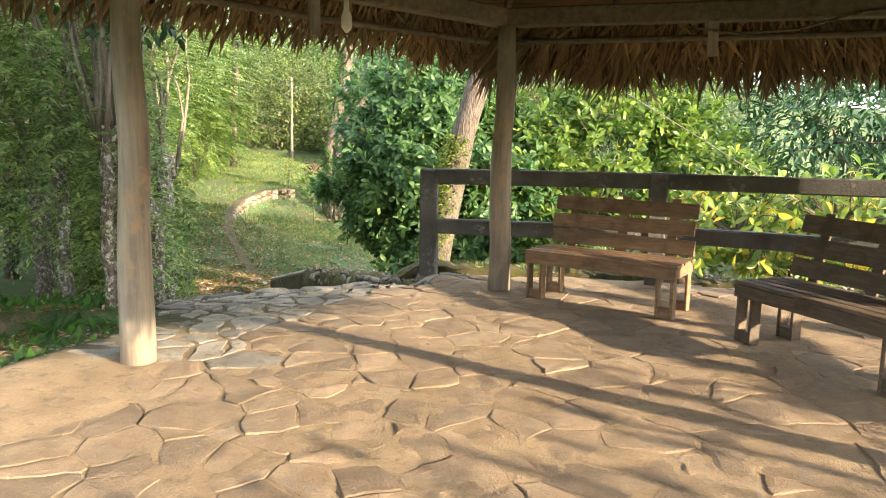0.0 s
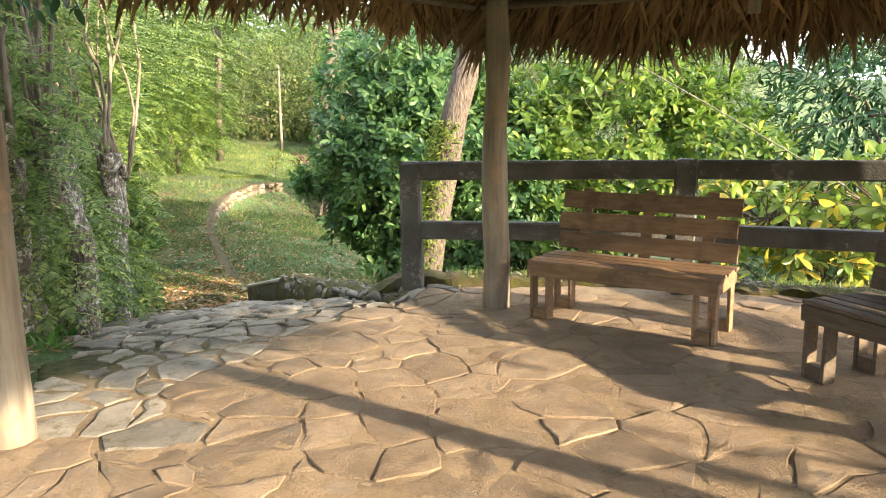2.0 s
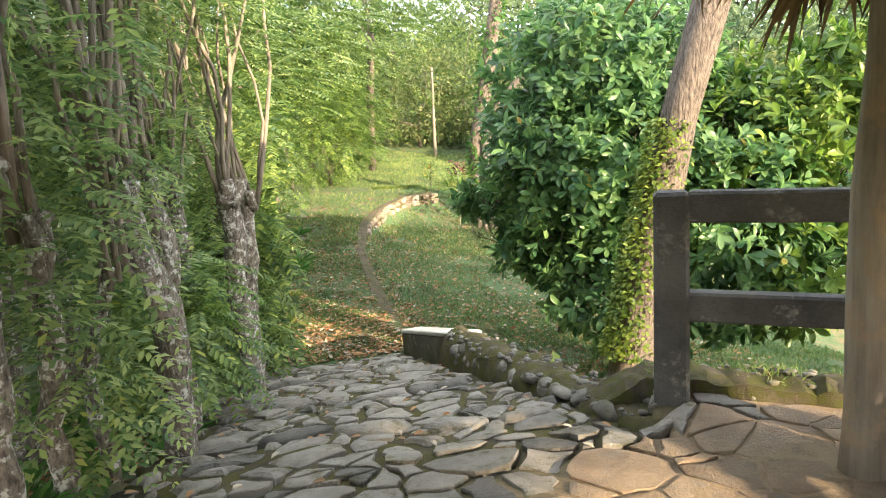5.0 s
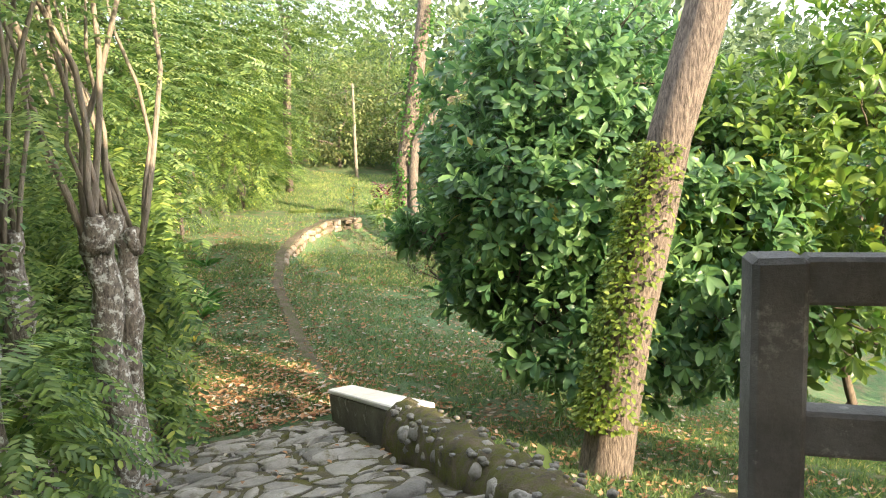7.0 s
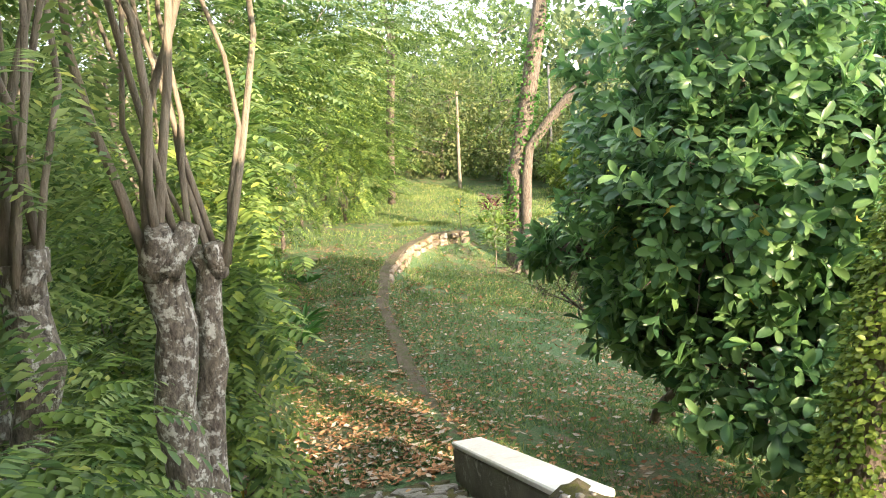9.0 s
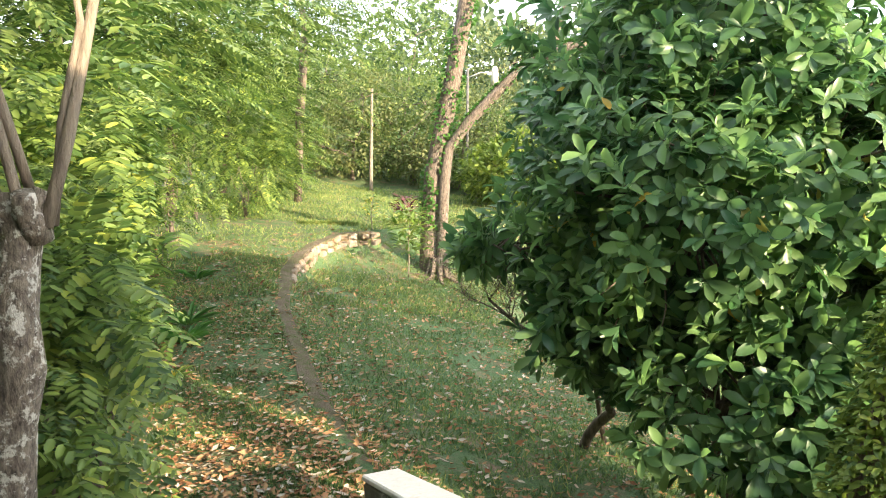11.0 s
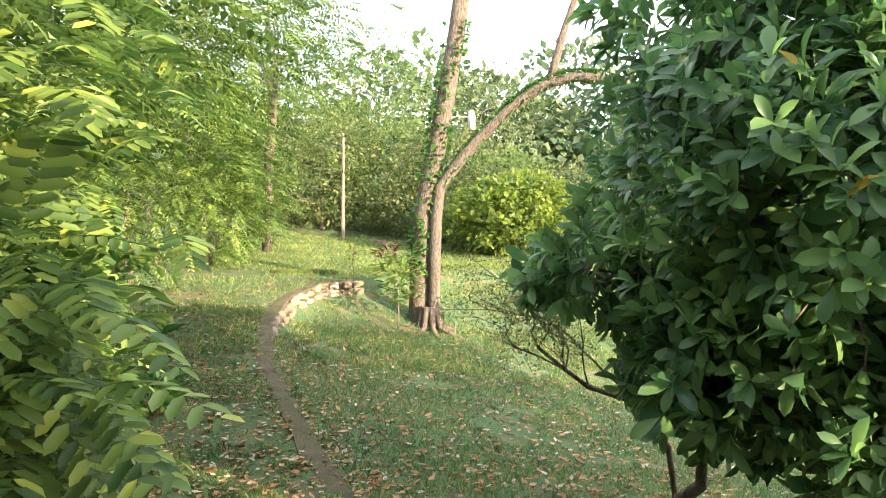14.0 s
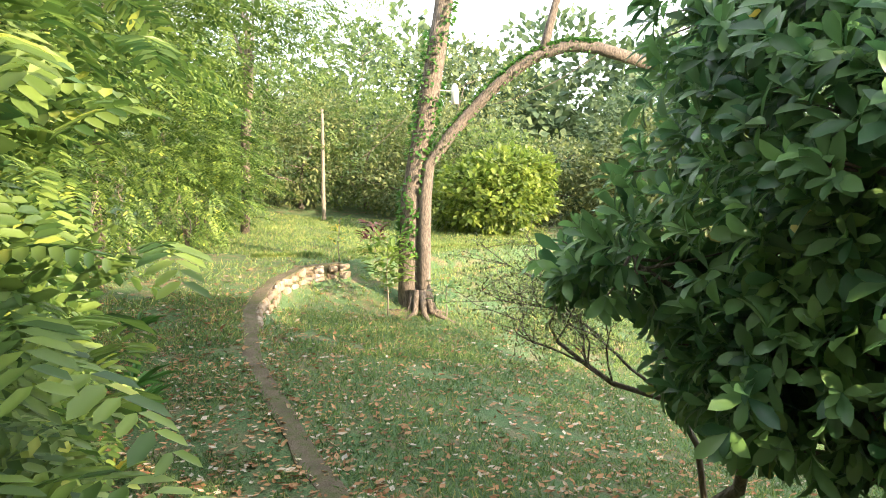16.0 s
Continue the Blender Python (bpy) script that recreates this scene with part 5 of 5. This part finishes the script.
# the edge of the wood behind the field
for i, (x, y, w, h) in enumerate([(-18, 37, 3.0, 6.0), (-14.5, 38.5, 2.6, 5.0), (-12.5, 37.5, 2.2, 4.6), (-10.2, 39, 2.4, 4.6), (-8, 38, 2.2, 4.0), (-5.5, 37, 2.2, 3.4), (-3.2, 36.5, 2.2, 3.0), (-11.5, 42, 3.0, 8.0), (-7.0, 43, 3.2, 7.0), (-16, 43, 3.4, 9.0)]):
    z = zat(x, y)
    broad_tree("tree", (x, y, z), 0.12, [(x, y, z + h * 0.35, w, w, h * 0.35), (x + 0.5, y, z + h * 0.75, w * 0.9, w, h * 0.3), (x - w * 0.5, y - 0.5, z + h * 0.3, w * 0.7, w * 0.7, h * 0.28)], 6000, 0.17, M_LIGHT_LEAF if i % 2 else M_OLIVE_LEAF, M_BARK, "tree at the edge of the wood behind the grass", seed=i * 5, fill=0.55, droop=0.05, ratio=0.6, shape=DIAMOND)
for i, (x, y, w, h, m) in enumerate([(-4.9, 33.5, 2.0, 2.6, M_VINE), (-2.6, 41, 3.0, 2.9 - zat(-2.6, 41), M_DARK_LEAF), (0.8, 36, 3.0, 4.0, M_OLIVE_LEAF), (7, 30, 3.2, 4.0, M_DARK_LEAF), (11, 26, 3.4, 4.5, M_FAR), (14, 20, 3.4, 5.0, M_FAR), (2, 40, 4, 6.0, M_FAR), (8, 38, 4, 6.5, M_FAR)]):
    z = zat(x, y)
    broad_tree("tree", (x, y, z), 0.14, [(x, y, z + h * 0.45, w, w, h * 0.45), (x + 0.6, y + 0.3, z + h * 0.75, w * 0.8, w * 0.8, h * 0.3)], 8500, 0.22, m, M_BARK, "dense tree on the slope below the path", seed=i * 9, fill=0.5, droop=0.05, ratio=0.6, shape=DIAMOND)


# far woods and hills
def woods(name, centre, span, count, mat, label, base_z):
    blobs = []
    rnd = random.Random(int(centre[0] * 10))
    for k in range(count):
        x, y = centre[0] + rnd.uniform(-1, 1) * span[0], centre[1] + rnd.uniform(-1, 1) * span[1]
        r = rnd.uniform(2.5, 5.0)
        blobs.append((x, y, base_z + rnd.uniform(0, span[2]), r, r, r * rnd.uniform(0.7, 1.3)))
    pts, out = shell_points(blobs, count * 700, 0.4)
    n = len(pts)
    ob = leaf_mesh(name, pts, out + RNG.normal(0, 0.6, (n, 3)), out + np.array((0, 0, 0.6)), 0.45 + 0.4 * RNG.random(n), 0.35 + 0.25 * RNG.random(n), mat, None, DIAMOND)
    tagged(ob, label, "woods", kind="stuff")


woods("far_woods", (-12, 58), (26, 7, 7), 34, M_FAR, "distant mixed woods behind the field", 2.5)
woods("far_woods", (3, 72), (15, 7, 8), 30, M_FAR, "distant woods on the rising ground beyond the valley", -1)
woods("far_woods", (22, 48), (16, 10, 3), 30, M_FAR, "distant woods across the valley", -6)
woods("hill_woods", (48, 75), (38, 12, 12), 46, M_FAR_HAZE, "hazy wooded hillside across the valley", -4)

# undergrowth, young plants and small things
def strap_plant(name, base, n, length, width, mat, label, rise=0.9, category="plant"):
    """A rosette of long arching leaves."""
    t = holder(name, base, label, category)
    a = RNG.random(n) * 2 * math.pi
    el = rise * (0.4 + 0.8 * RNG.random(n))
    d = np.stack([np.cos(a), np.sin(a), el], 1)
    L = length * (0.7 + 0.5 * RNG.random(n))
    b0 = np.tile(np.array(base), (n, 1)) + np.stack([np.cos(a) * 0.03, np.sin(a) * 0.03, np.full(n, 0.0)], 1)
    leaf_mesh("foliage", b0, unit(d), np.tile((0, 0, 1.0), (n, 1)) + 0.01, L, L * width, mat, t, BROAD)
    return t


def leafy_sapling(name, base, h, n, leaf, mat, label, r=0.25, category="sapling"):
    t = holder(name, base, label, category)
    limbs("stem", [(bend((base[0], base[1], base[2] - 0.05), (base[0] + 0.03, base[1], base[2] + h), 6, 0.04, h), 0.016, 0.006)], M_STEM, t, "", 6)
    zz = base[2] + h * (0.35 + 0.65 * RNG.random(n))
    a = RNG.random(n) * 2 * math.pi
    o = np.stack([np.cos(a), np.sin(a), 0.3 + 0 * a], 1)
    b0 = np.stack([np.full(n, base[0]), np.full(n, base[1]), zz], 1) + o * (r * RNG.random(n))[:, None]
    leaf_mesh("foliage", b0, o + RNG.normal(0, 0.35, (n, 3)), np.tile((0, 0, 1.0), (n, 1)) + 0.3 * o, leaf * (0.7 + 0.6 * RNG.random(n)), leaf * 0.4 * np.ones(n), mat, t, BROAD)
    return t


leafy_sapling("sapling", (-7.93, 26.2, zat(-7.93, 26.2)), 1.0, 70, 0.14, M_YELLOW, "young sapling with yellow-green leaves on the grass")
leafy_sapling("shrub", (-7.45, 27.7, zat(-7.45, 27.7)), 0.75, 60, 0.22, M_RED_LEAF, "small shrub with dark red leaves on the grass", 0.3, "shrub")
leafy_sapling("shrub", (-6.5, 24.6, zat(-6.5, 24.6)), 1.55, 190, 0.24, M_BUSH_BRIGHT, "green shoot with long leaves at the foot of the forked tree", 0.45, "shrub")
leafy_sapling("shrub", (-5.35, 25.0, zat(-5.35, 25.0)), 0.7, 60, 0.18, M_BUSH, "small leafy shrub among the tree roots", 0.3, "shrub")
strap_plant("seedling", (-0.98, 10.2, -0.48), 7, 0.17, 0.5, M_VINE, "seedling with a few broad pale green leaves on the wall", 1.2)
for i, (x, y, n, L, m) in enumerate([(-7.7, 17.2, 26, 0.75, M_FERN), (-8.1, 17.9, 24, 0.8, M_FERN), (-6.3, 13.9, 18, 0.5, M_VINE), (-5.9, 13.3, 20, 0.45, M_YELLOW), (-5.6, 12.7, 20, 0.4, M_VINE), (-5.2, 12.1, 22, 0.4, M_YELLOW), (-6.9, 15.3, 20, 0.5, M_VINE), (-9.3, 20.1, 22, 0.7, M_FERN), (-5.0, 11.5, 20, 0.35, M_VINE), (-7.2, 16.1, 18, 0.45, M_YELLOW), (-2.75, 6.75, 18, 0.3, M_FERN), (-3.3, 8.4, 18, 0.32, M_FERN), (-3.05, 7.4, 16, 0.3, M_FERN), (-4.0, 9.4, 18, 0.3, M_FERN), (-2.6, 5.9, 20, 0.35, M_FERN), (-4.6, 10.4, 20, 0.4, M_VINE)]):
    strap_plant("fern" if m is M_FERN else "young_plant", (x, y, zat(x, y)), n, L * 0.62, 0.13, m, "clump of arching green leaves at the edge of the path" if m is M_FERN else "young yellow-green plant at the foot of the bank")

# thin pale trunk at the edge of the wood
pale = holder("tree", (-10.95, 35.2, zat(-10.95, 35.2)), "thin bare pale tree trunk at the edge of the wood", "tree")
limbs("trunk", [(bend((-10.95, 35.2, zat(-10.95, 35.2) - 0.2), (-10.9, 35.2, 4.4), 8, 0.10, 3), 0.085, 0.05)], M_STEM, pale, "", 8)

# small bare-branched shrub on the slope
bare = holder("shrub", (-1.9, 17.3, zat(-1.9, 17.3)), "sparse twiggy shrub with tiny leaves on the slope", "shrub")
base = Vector((-1.9, 17.3, zat(-1.9, 17.3) - 0.1))
knee = Vector((-3.33, 16.85, -0.38))
spine = [base, Vector((-2.05, 17.1, -1.4)), Vector((-2.3, 16.95, -0.95)), Vector((-2.84, 16.85, -0.76)), Vector((-3.06, 16.85, -0.6)), knee]
lines = [(spine, 0.035, 0.018), (bend(spine[2], (-3.0, 17.3, -0.38), 6, 0.08, 3), 0.02, 0.01)]
tips = []
rb = random.Random(31)
for k in range(11):
    a0 = spine[3 + k % 3] if k % 4 else Vector((-2.9, 17.25, -0.42))
    a1 = Vector((rb.uniform(-4.0, -2.75), 17.1 + rb.uniform(-0.6, 0.7), rb.uniform(-0.15, 0.5)))
    limb = bend(a0, a1, 6, 0.22, k)
    lines.append((limb, 0.010, 0.004))
    for q in limb[2:]:
        for w in range(3):
            tip = q + Vector((rb.gauss(-0.06, 0.22), rb.gauss(0, 0.22), rb.gauss(0.10, 0.18)))
            lines.append((bend(q, tip, 3, 0.06, k + w), 0.004, 0.002))
            tips.append((q, tip))
limbs("trunk", lines, M_BARK_DARK, bare, "dark bare branching trunk", 5)
n = 5200
pk = RNG.integers(0, len(tips), n)
tq = (0.35 + 0.7 * RNG.random(n))[:, None]
A = np.array([tuple(a) for a, b in tips])[pk]
Bq = np.array([tuple(b) for a, b in tips])[pk]
b0 = A + (Bq - A) * tq + RNG.normal(0, 0.09, (n, 3))
leaf_mesh("crown", b0, RNG.normal(size=(n, 3)), np.tile((0, 0, 1.0), (n, 1)) + RNG.normal(0, 0.3, (n, 3)), np.full(n, 0.034), np.full(n, 0.02), M_OLIVE_LEAF, bare, DIAMOND)

# street lamp beyond the forked tree
lamp = holder("street_lamp", (-7.3, 36.2, zat(-7.3, 36.2)), "grey street lamp with a white lamp head on a short arm", "street lamp")
limbs("pole", [([Vector((-7.3, 36.2, zat(-7.3, 36.2) - 0.2)), Vector((-7.3, 36.2, 5.2))], 0.07, 0.05)], M_CONCRETE, lamp, "", 10)
arm = limbs("arm", [([Vector((-7.3, 36.2, 4.85)), Vector((-6.8, 36.2, 5.05)), Vector((-6.25, 36.3, 5.02))], 0.025, 0.02)], M_CAP, lamp, "", 8)
v, f = tube([(-6.25, 36.3, 5.28), (-6.25, 36.3, 5.2), (-6.25, 36.3, 4.95), (-6.25, 36.3, 4.9), (-6.25, 36.3, 4.55)], [0.05, 0.11, 0.15, 0.13, 0.14], 12)
mesh_object("lamp_head", v, f, M_CAP, arm, "white lamp head", True)


def wire(name, a, b, sag, r, mat, label):
    pts = [Vector(a).lerp(Vector(b), t / 10) - Vector((0, 0, sag * 4 * (t / 10) * (1 - t / 10))) for t in range(11)]
    v, f = tube(pts, [r] * 11, 5)
    return tagged(mesh_object(name, v, f, mat, None, "", True), label, "cable")


wire("cable", (1.65, 10.4, 2.4), (4.2, 9.85, 0.8), -0.02, 0.007, M_RUBBLE, "thin pale cable slanting behind the railing")
wire("cable", (-1.4, 32.4, 5.4), (-4.72, 32.4, 3.94), 0.25, 0.012, M_BARK_DARK, "thin dark cable between the trees")
wire("cable", (-7.05, 32.1, 3.83), (-8.8, 31.8, 2.3), 0.05, 0.012, M_BARK_DARK, "thin dark cable hanging from a tree")

# fittings under the roof
def ring_point(i, t, inset=0.12, dz=-0.1):
    a, b = Vector((*POST_AT[i], BEAM_Z)), Vector((*POST_AT[(i + 1) % 6], BEAM_Z))
    p = a.lerp(b, t)
    c = Vector((HUT[0], HUT[1], BEAM_Z))
    return p + (c - p).normalized() * inset + Vector((0, 0, dz))


pts = [ring_point(1, 0.45, 0.1, -0.06), ring_point(1, 0.55, 0.1, -0.12), ring_point(1, 0.68, 0.1, -0.10), ring_point(1, 0.82, 0.1, 0.03), ring_point(1, 0.97, 0.1, 0.06)]
v, f = tube(pts, [0.012] * 5, 6)
tagged(mesh_object("cable", v, f, M_BARK_DARK, None, "", True), "black electric cable looped along the roof beam", "cable")
for i, t in ((1, 0.5), (0, 0.4)):
    bm = bmesh.new()
    p = ring_point(i, t, 0.0, -0.12)
    d = Vector(POST_AT[(i + 1) % 6]) - Vector(POST_AT[i])
    box(bm, (0.09, 0.03, 0.36), pose(p.x, p.y, p.z, 0, 0, math.degrees(math.atan2(d.y, d.x))), 0.004)
    tagged(part("hanger_board", bm, M_POST), "short pale board nailed under the roof beam", "board")
bm = bmesh.new()
p = Vector((*POST_AT[2], 2.33)) + Vector((-0.12, -0.10, 0))
box(bm, (0.16, 0.09, 0.24), pose(p.x, p.y, p.z, 0, 0, 40), 0.01)
tagged(part("junction_box", bm, M_CONCRETE), "grey metal junction box on the post top", "junction box")
bulb = holder("light_bulb", (0.06, 4.8, 2.3), "unlit bulb hanging on a short cord under the thatch", "light bulb")
v, f = tube([(0.06, 4.8, 3.2), (0.06, 4.8, 2.20)], [0.004, 0.004], 5)
mesh_object("cord", v, f, M_BARK_DARK, bulb)
v, f = tube([(0.06, 4.8, 2.22), (0.06, 4.8, 2.15), (0.06, 4.8, 2.11), (0.06, 4.8, 2.06), (0.06, 4.8, 2.03)], [0.014, 0.016, 0.03, 0.03, 0.008], 10)
mesh_object("bulb", v, f, M_CAP, bulb, "", True)

# unseen hedge added beyond the railing to shade the terrace from the low sun
hz = zat(8.3, 0.5)
shade_hedge_blobs = [(6.5 * 0.90 + l * 0.43, -6.5 * 0.43 + l * 0.90, hz + 0.95 + 0.12 * math.sin(l * 2.2), 0.95, 0.95, 1.2) for l in (2.8, 3.7, 4.8, 5.8)]
broad_tree("hedge", (8.2, 0.4, hz), 0.05, shade_hedge_blobs, 1700, 0.2, M_BUSH, M_BARK_DARK, "unseen loose green hedge added outside the terrace to cast shade", "hedge", seed=3, fill=0.8)


# grass and fallen leaves
def ground_points(n, smin, smax, emin, emax):
    s = smin + (smax - smin) * RNG.random(n) ** 1.3
    c = np.array([(s0 - P0[0]) * AHEAD[0] + (s1 - P0[1]) * AHEAD[1] for s0, s1 in EDGE])
    xs, ys = np.array([p[0] for p in EDGE]), np.array([p[1] for p in EDGE])
    ex, ey = np.interp(s, c[:9], xs[:9]), np.interp(s, c[:9], ys[:9])
    e = emin + (emax - emin) * RNG.random(n)
    x, y = ex + e * 0.82, ey + e * 0.57
    su = (x - P0[0]) * LEFT[0] + (y - P0[1]) * LEFT[1]
    st = (x - P0[0]) * AHEAD[0] + (y - P0[1]) * AHEAD[1]
    ok = ~((st < 6.3) & (su > -0.25) & (su < 2.8)) & (np.abs(edge_distance(x, y)) > 0.07)
    return x[ok], y[ok]


def tufts(name, n, smin, smax, emin, emax, h, mat, label, thresh=-0.25):
    x, y = ground_points(n, smin, smax, emin, emax)
    k = np.array([noise.noise((a * 0.9, b * 0.9, 0)) + 0.6 * noise.noise((a * 3.1, b * 3.1, 5)) for a, b in zip(x, y)]) > thresh
    x, y = x[k], y[k]
    z = height(x, y)
    m = len(x)
    d = np.stack([RNG.normal(0, 0.55, m), RNG.normal(0, 0.55, m), np.full(m, 0.8)], 1)
    ln = h * (0.5 + RNG.random(m))
    ob = leaf_mesh(name, np.stack([x, y, z - 0.005], 1), d, RNG.normal(size=(m, 3)), ln, 0.008 + 0.007 * RNG.random(m), mat, None, BLADE)
    tagged(ob, label, "grass", kind="stuff")


tufts("grass", 62000, 5.4, 17, -3.2, 0.0, 0.06, M_GRASS, "thin short grass on the path", -0.12)
tufts("grass", 125000, 0.0, 17, 0.0, 9.0, 0.075, M_GRASS, "short grass on the slope", -0.4)
tufts("grass", 60000, 14, 31, -9.0, 13.0, 0.11, M_FIELD, "grass on the field and far slope")
m = 38000
x, y = RNG.uniform(-17, -3, m), RNG.uniform(26.5, 36, m)
d = np.stack([RNG.normal(0, 0.5, m), RNG.normal(0, 0.5, m), np.full(m, 0.8)], 1)
tagged(leaf_mesh("grass", np.stack([x, y, height(x, y) - 0.01], 1), d, RNG.normal(size=(m, 3)), 0.06 + 0.08 * RNG.random(m), 0.014 + 0.014 * RNG.random(m), M_FIELD, None, BLADE), "mown grass of the field", "grass", kind="stuff")


rw = random.Random(77)
b0 = []
for (ax, ay), (bx, by) in zip(RAIL_AT[:-1], RAIL_AT[1:]):
    for _ in range(int(420 * math.hypot(bx - ax, by - ay))):
        t = rw.random()
        x, y = ax + (bx - ax) * t, ay + (by - ay) * t
        if noise.noise((x * 2.2, y * 2.2, 4.0)) < -0.1:
            continue
        o = Vector((x - HUT[0], y - HUT[1], 0)).normalized() * rw.uniform(0.2, 0.56)
        b0.append((x + o.x, y + o.y, 0.04))
b0 = np.array(b0)
m = len(b0)
d = np.stack([RNG.normal(0, 0.7, m), RNG.normal(0, 0.7, m), np.full(m, 0.7)], 1)
tagged(leaf_mesh("grass", b0, d, RNG.normal(size=(m, 3)), 0.03 + 0.06 * RNG.random(m), 0.006 + 0.006 * RNG.random(m), M_FIELD, None, BLADE), "thin grass and moss on the low wall", "grass", kind="stuff")


def litter(n, smin, smax, emin, emax, size):
    x, y = ground_points(n, smin, smax, emin, emax)
    z = height(x, y)
    m = len(x)
    d = np.stack([RNG.normal(size=m), RNG.normal(size=m), RNG.normal(0, 0.12, m)], 1)
    up = np.stack([RNG.normal(0, 0.3, m), RNG.normal(0, 0.3, m), np.ones(m)], 1)
    ln = size * (0.5 + 0.9 * RNG.random(m))
    ob = leaf_mesh("leaf_litter", np.stack([x, y, z + 0.018 + 0.02 * RNG.random(m)], 1), d, up, ln, ln * 0.5, M_LITTER, None, CURLED)
    tagged(ob, "scattered dry brown and pale fallen leaves", "fallen leaves", kind="stuff")


litter(5200, 5.6, 16, -3.0, 6.5, 0.085)
litter(2600, 8, 24, -4.0, 5.0, 0.10)
litter(5600, 5.8, 17, -3.0, 0.6, 0.065)
litter(1800, 0.0, 7.0, 0.3, 4.5, 0.08)
# extra warm litter at the ramp foot, standing in for a patch of sun
litter(2600, 5.6, 8.6, -3.0, 0.2, 0.075)
rl = random.Random(9)
n = 260
x = np.array([rl.uniform(-5.4, 0.2) for _ in range(n)])
y = np.array([rl.uniform(7.0, 13.6) for _ in range(n)])
ok = np.array([on_ramp(a, b) for a, b in zip(x, y)])
x, y = x[ok], y[ok]
z = np.array([ramp_z(a, b) for a, b in zip(x, y)]) + 0.012
m = len(x)
tagged(leaf_mesh("leaf_litter", np.stack([x, y, z], 1), np.stack([RNG.normal(size=m), RNG.normal(size=m), np.zeros(m)], 1), np.tile((0.1, 0, 1.0), (m, 1)), np.full(m, 0.07), np.full(m, 0.035), M_LITTER, None, BROAD), "dry leaves lying on the stones", "fallen leaves", kind="stuff")

# ground cover between the trees on the left
m = 26000
x, y = RNG.uniform(-6.5, -2.2, m), RNG.uniform(3.0, 12.5, m)
ok = np.array([not (on_terrace(a, b) or on_ramp(a, b)) and ramp_su(a, b)[1] > 2.6 or b < 5.5 and math.hypot(a - HUT[0], b - HUT[1]) > 4.45 for a, b in zip(x, y)])
x, y = x[ok], y[ok]
m = len(x)
d = np.stack([RNG.normal(0, 0.7, m), RNG.normal(0, 0.7, m), np.full(m, 0.7)], 1)
ln = 0.05 + 0.12 * RNG.random(m) ** 2
half = m // 2
tagged(leaf_mesh("undergrowth", np.stack([x, y, height(x, y)], 1)[:half], d[:half], np.tile((0, 0.1, 1.0), (half, 1)), ln[:half], ln[:half] * 0.4, M_FERN, None, DIAMOND), "low leafy ground cover between the trees", "undergrowth", kind="stuff")
flat = d[half:] * np.array((1, 1, 0.08))
tagged(leaf_mesh("leaf_litter", np.stack([x, y, height(x, y) + 0.015], 1)[half:], flat, np.tile((0.1, 0, 1.0), (m - half, 1)), 0.06 + 0 * ln[half:], 0.03 + 0 * ln[half:], M_LITTER, None, DIAMOND), "dry leaves lying between the trees", "fallen leaves", kind="stuff")

# stones last
ramp_ribs(ramp)
lay(floor, ramp)
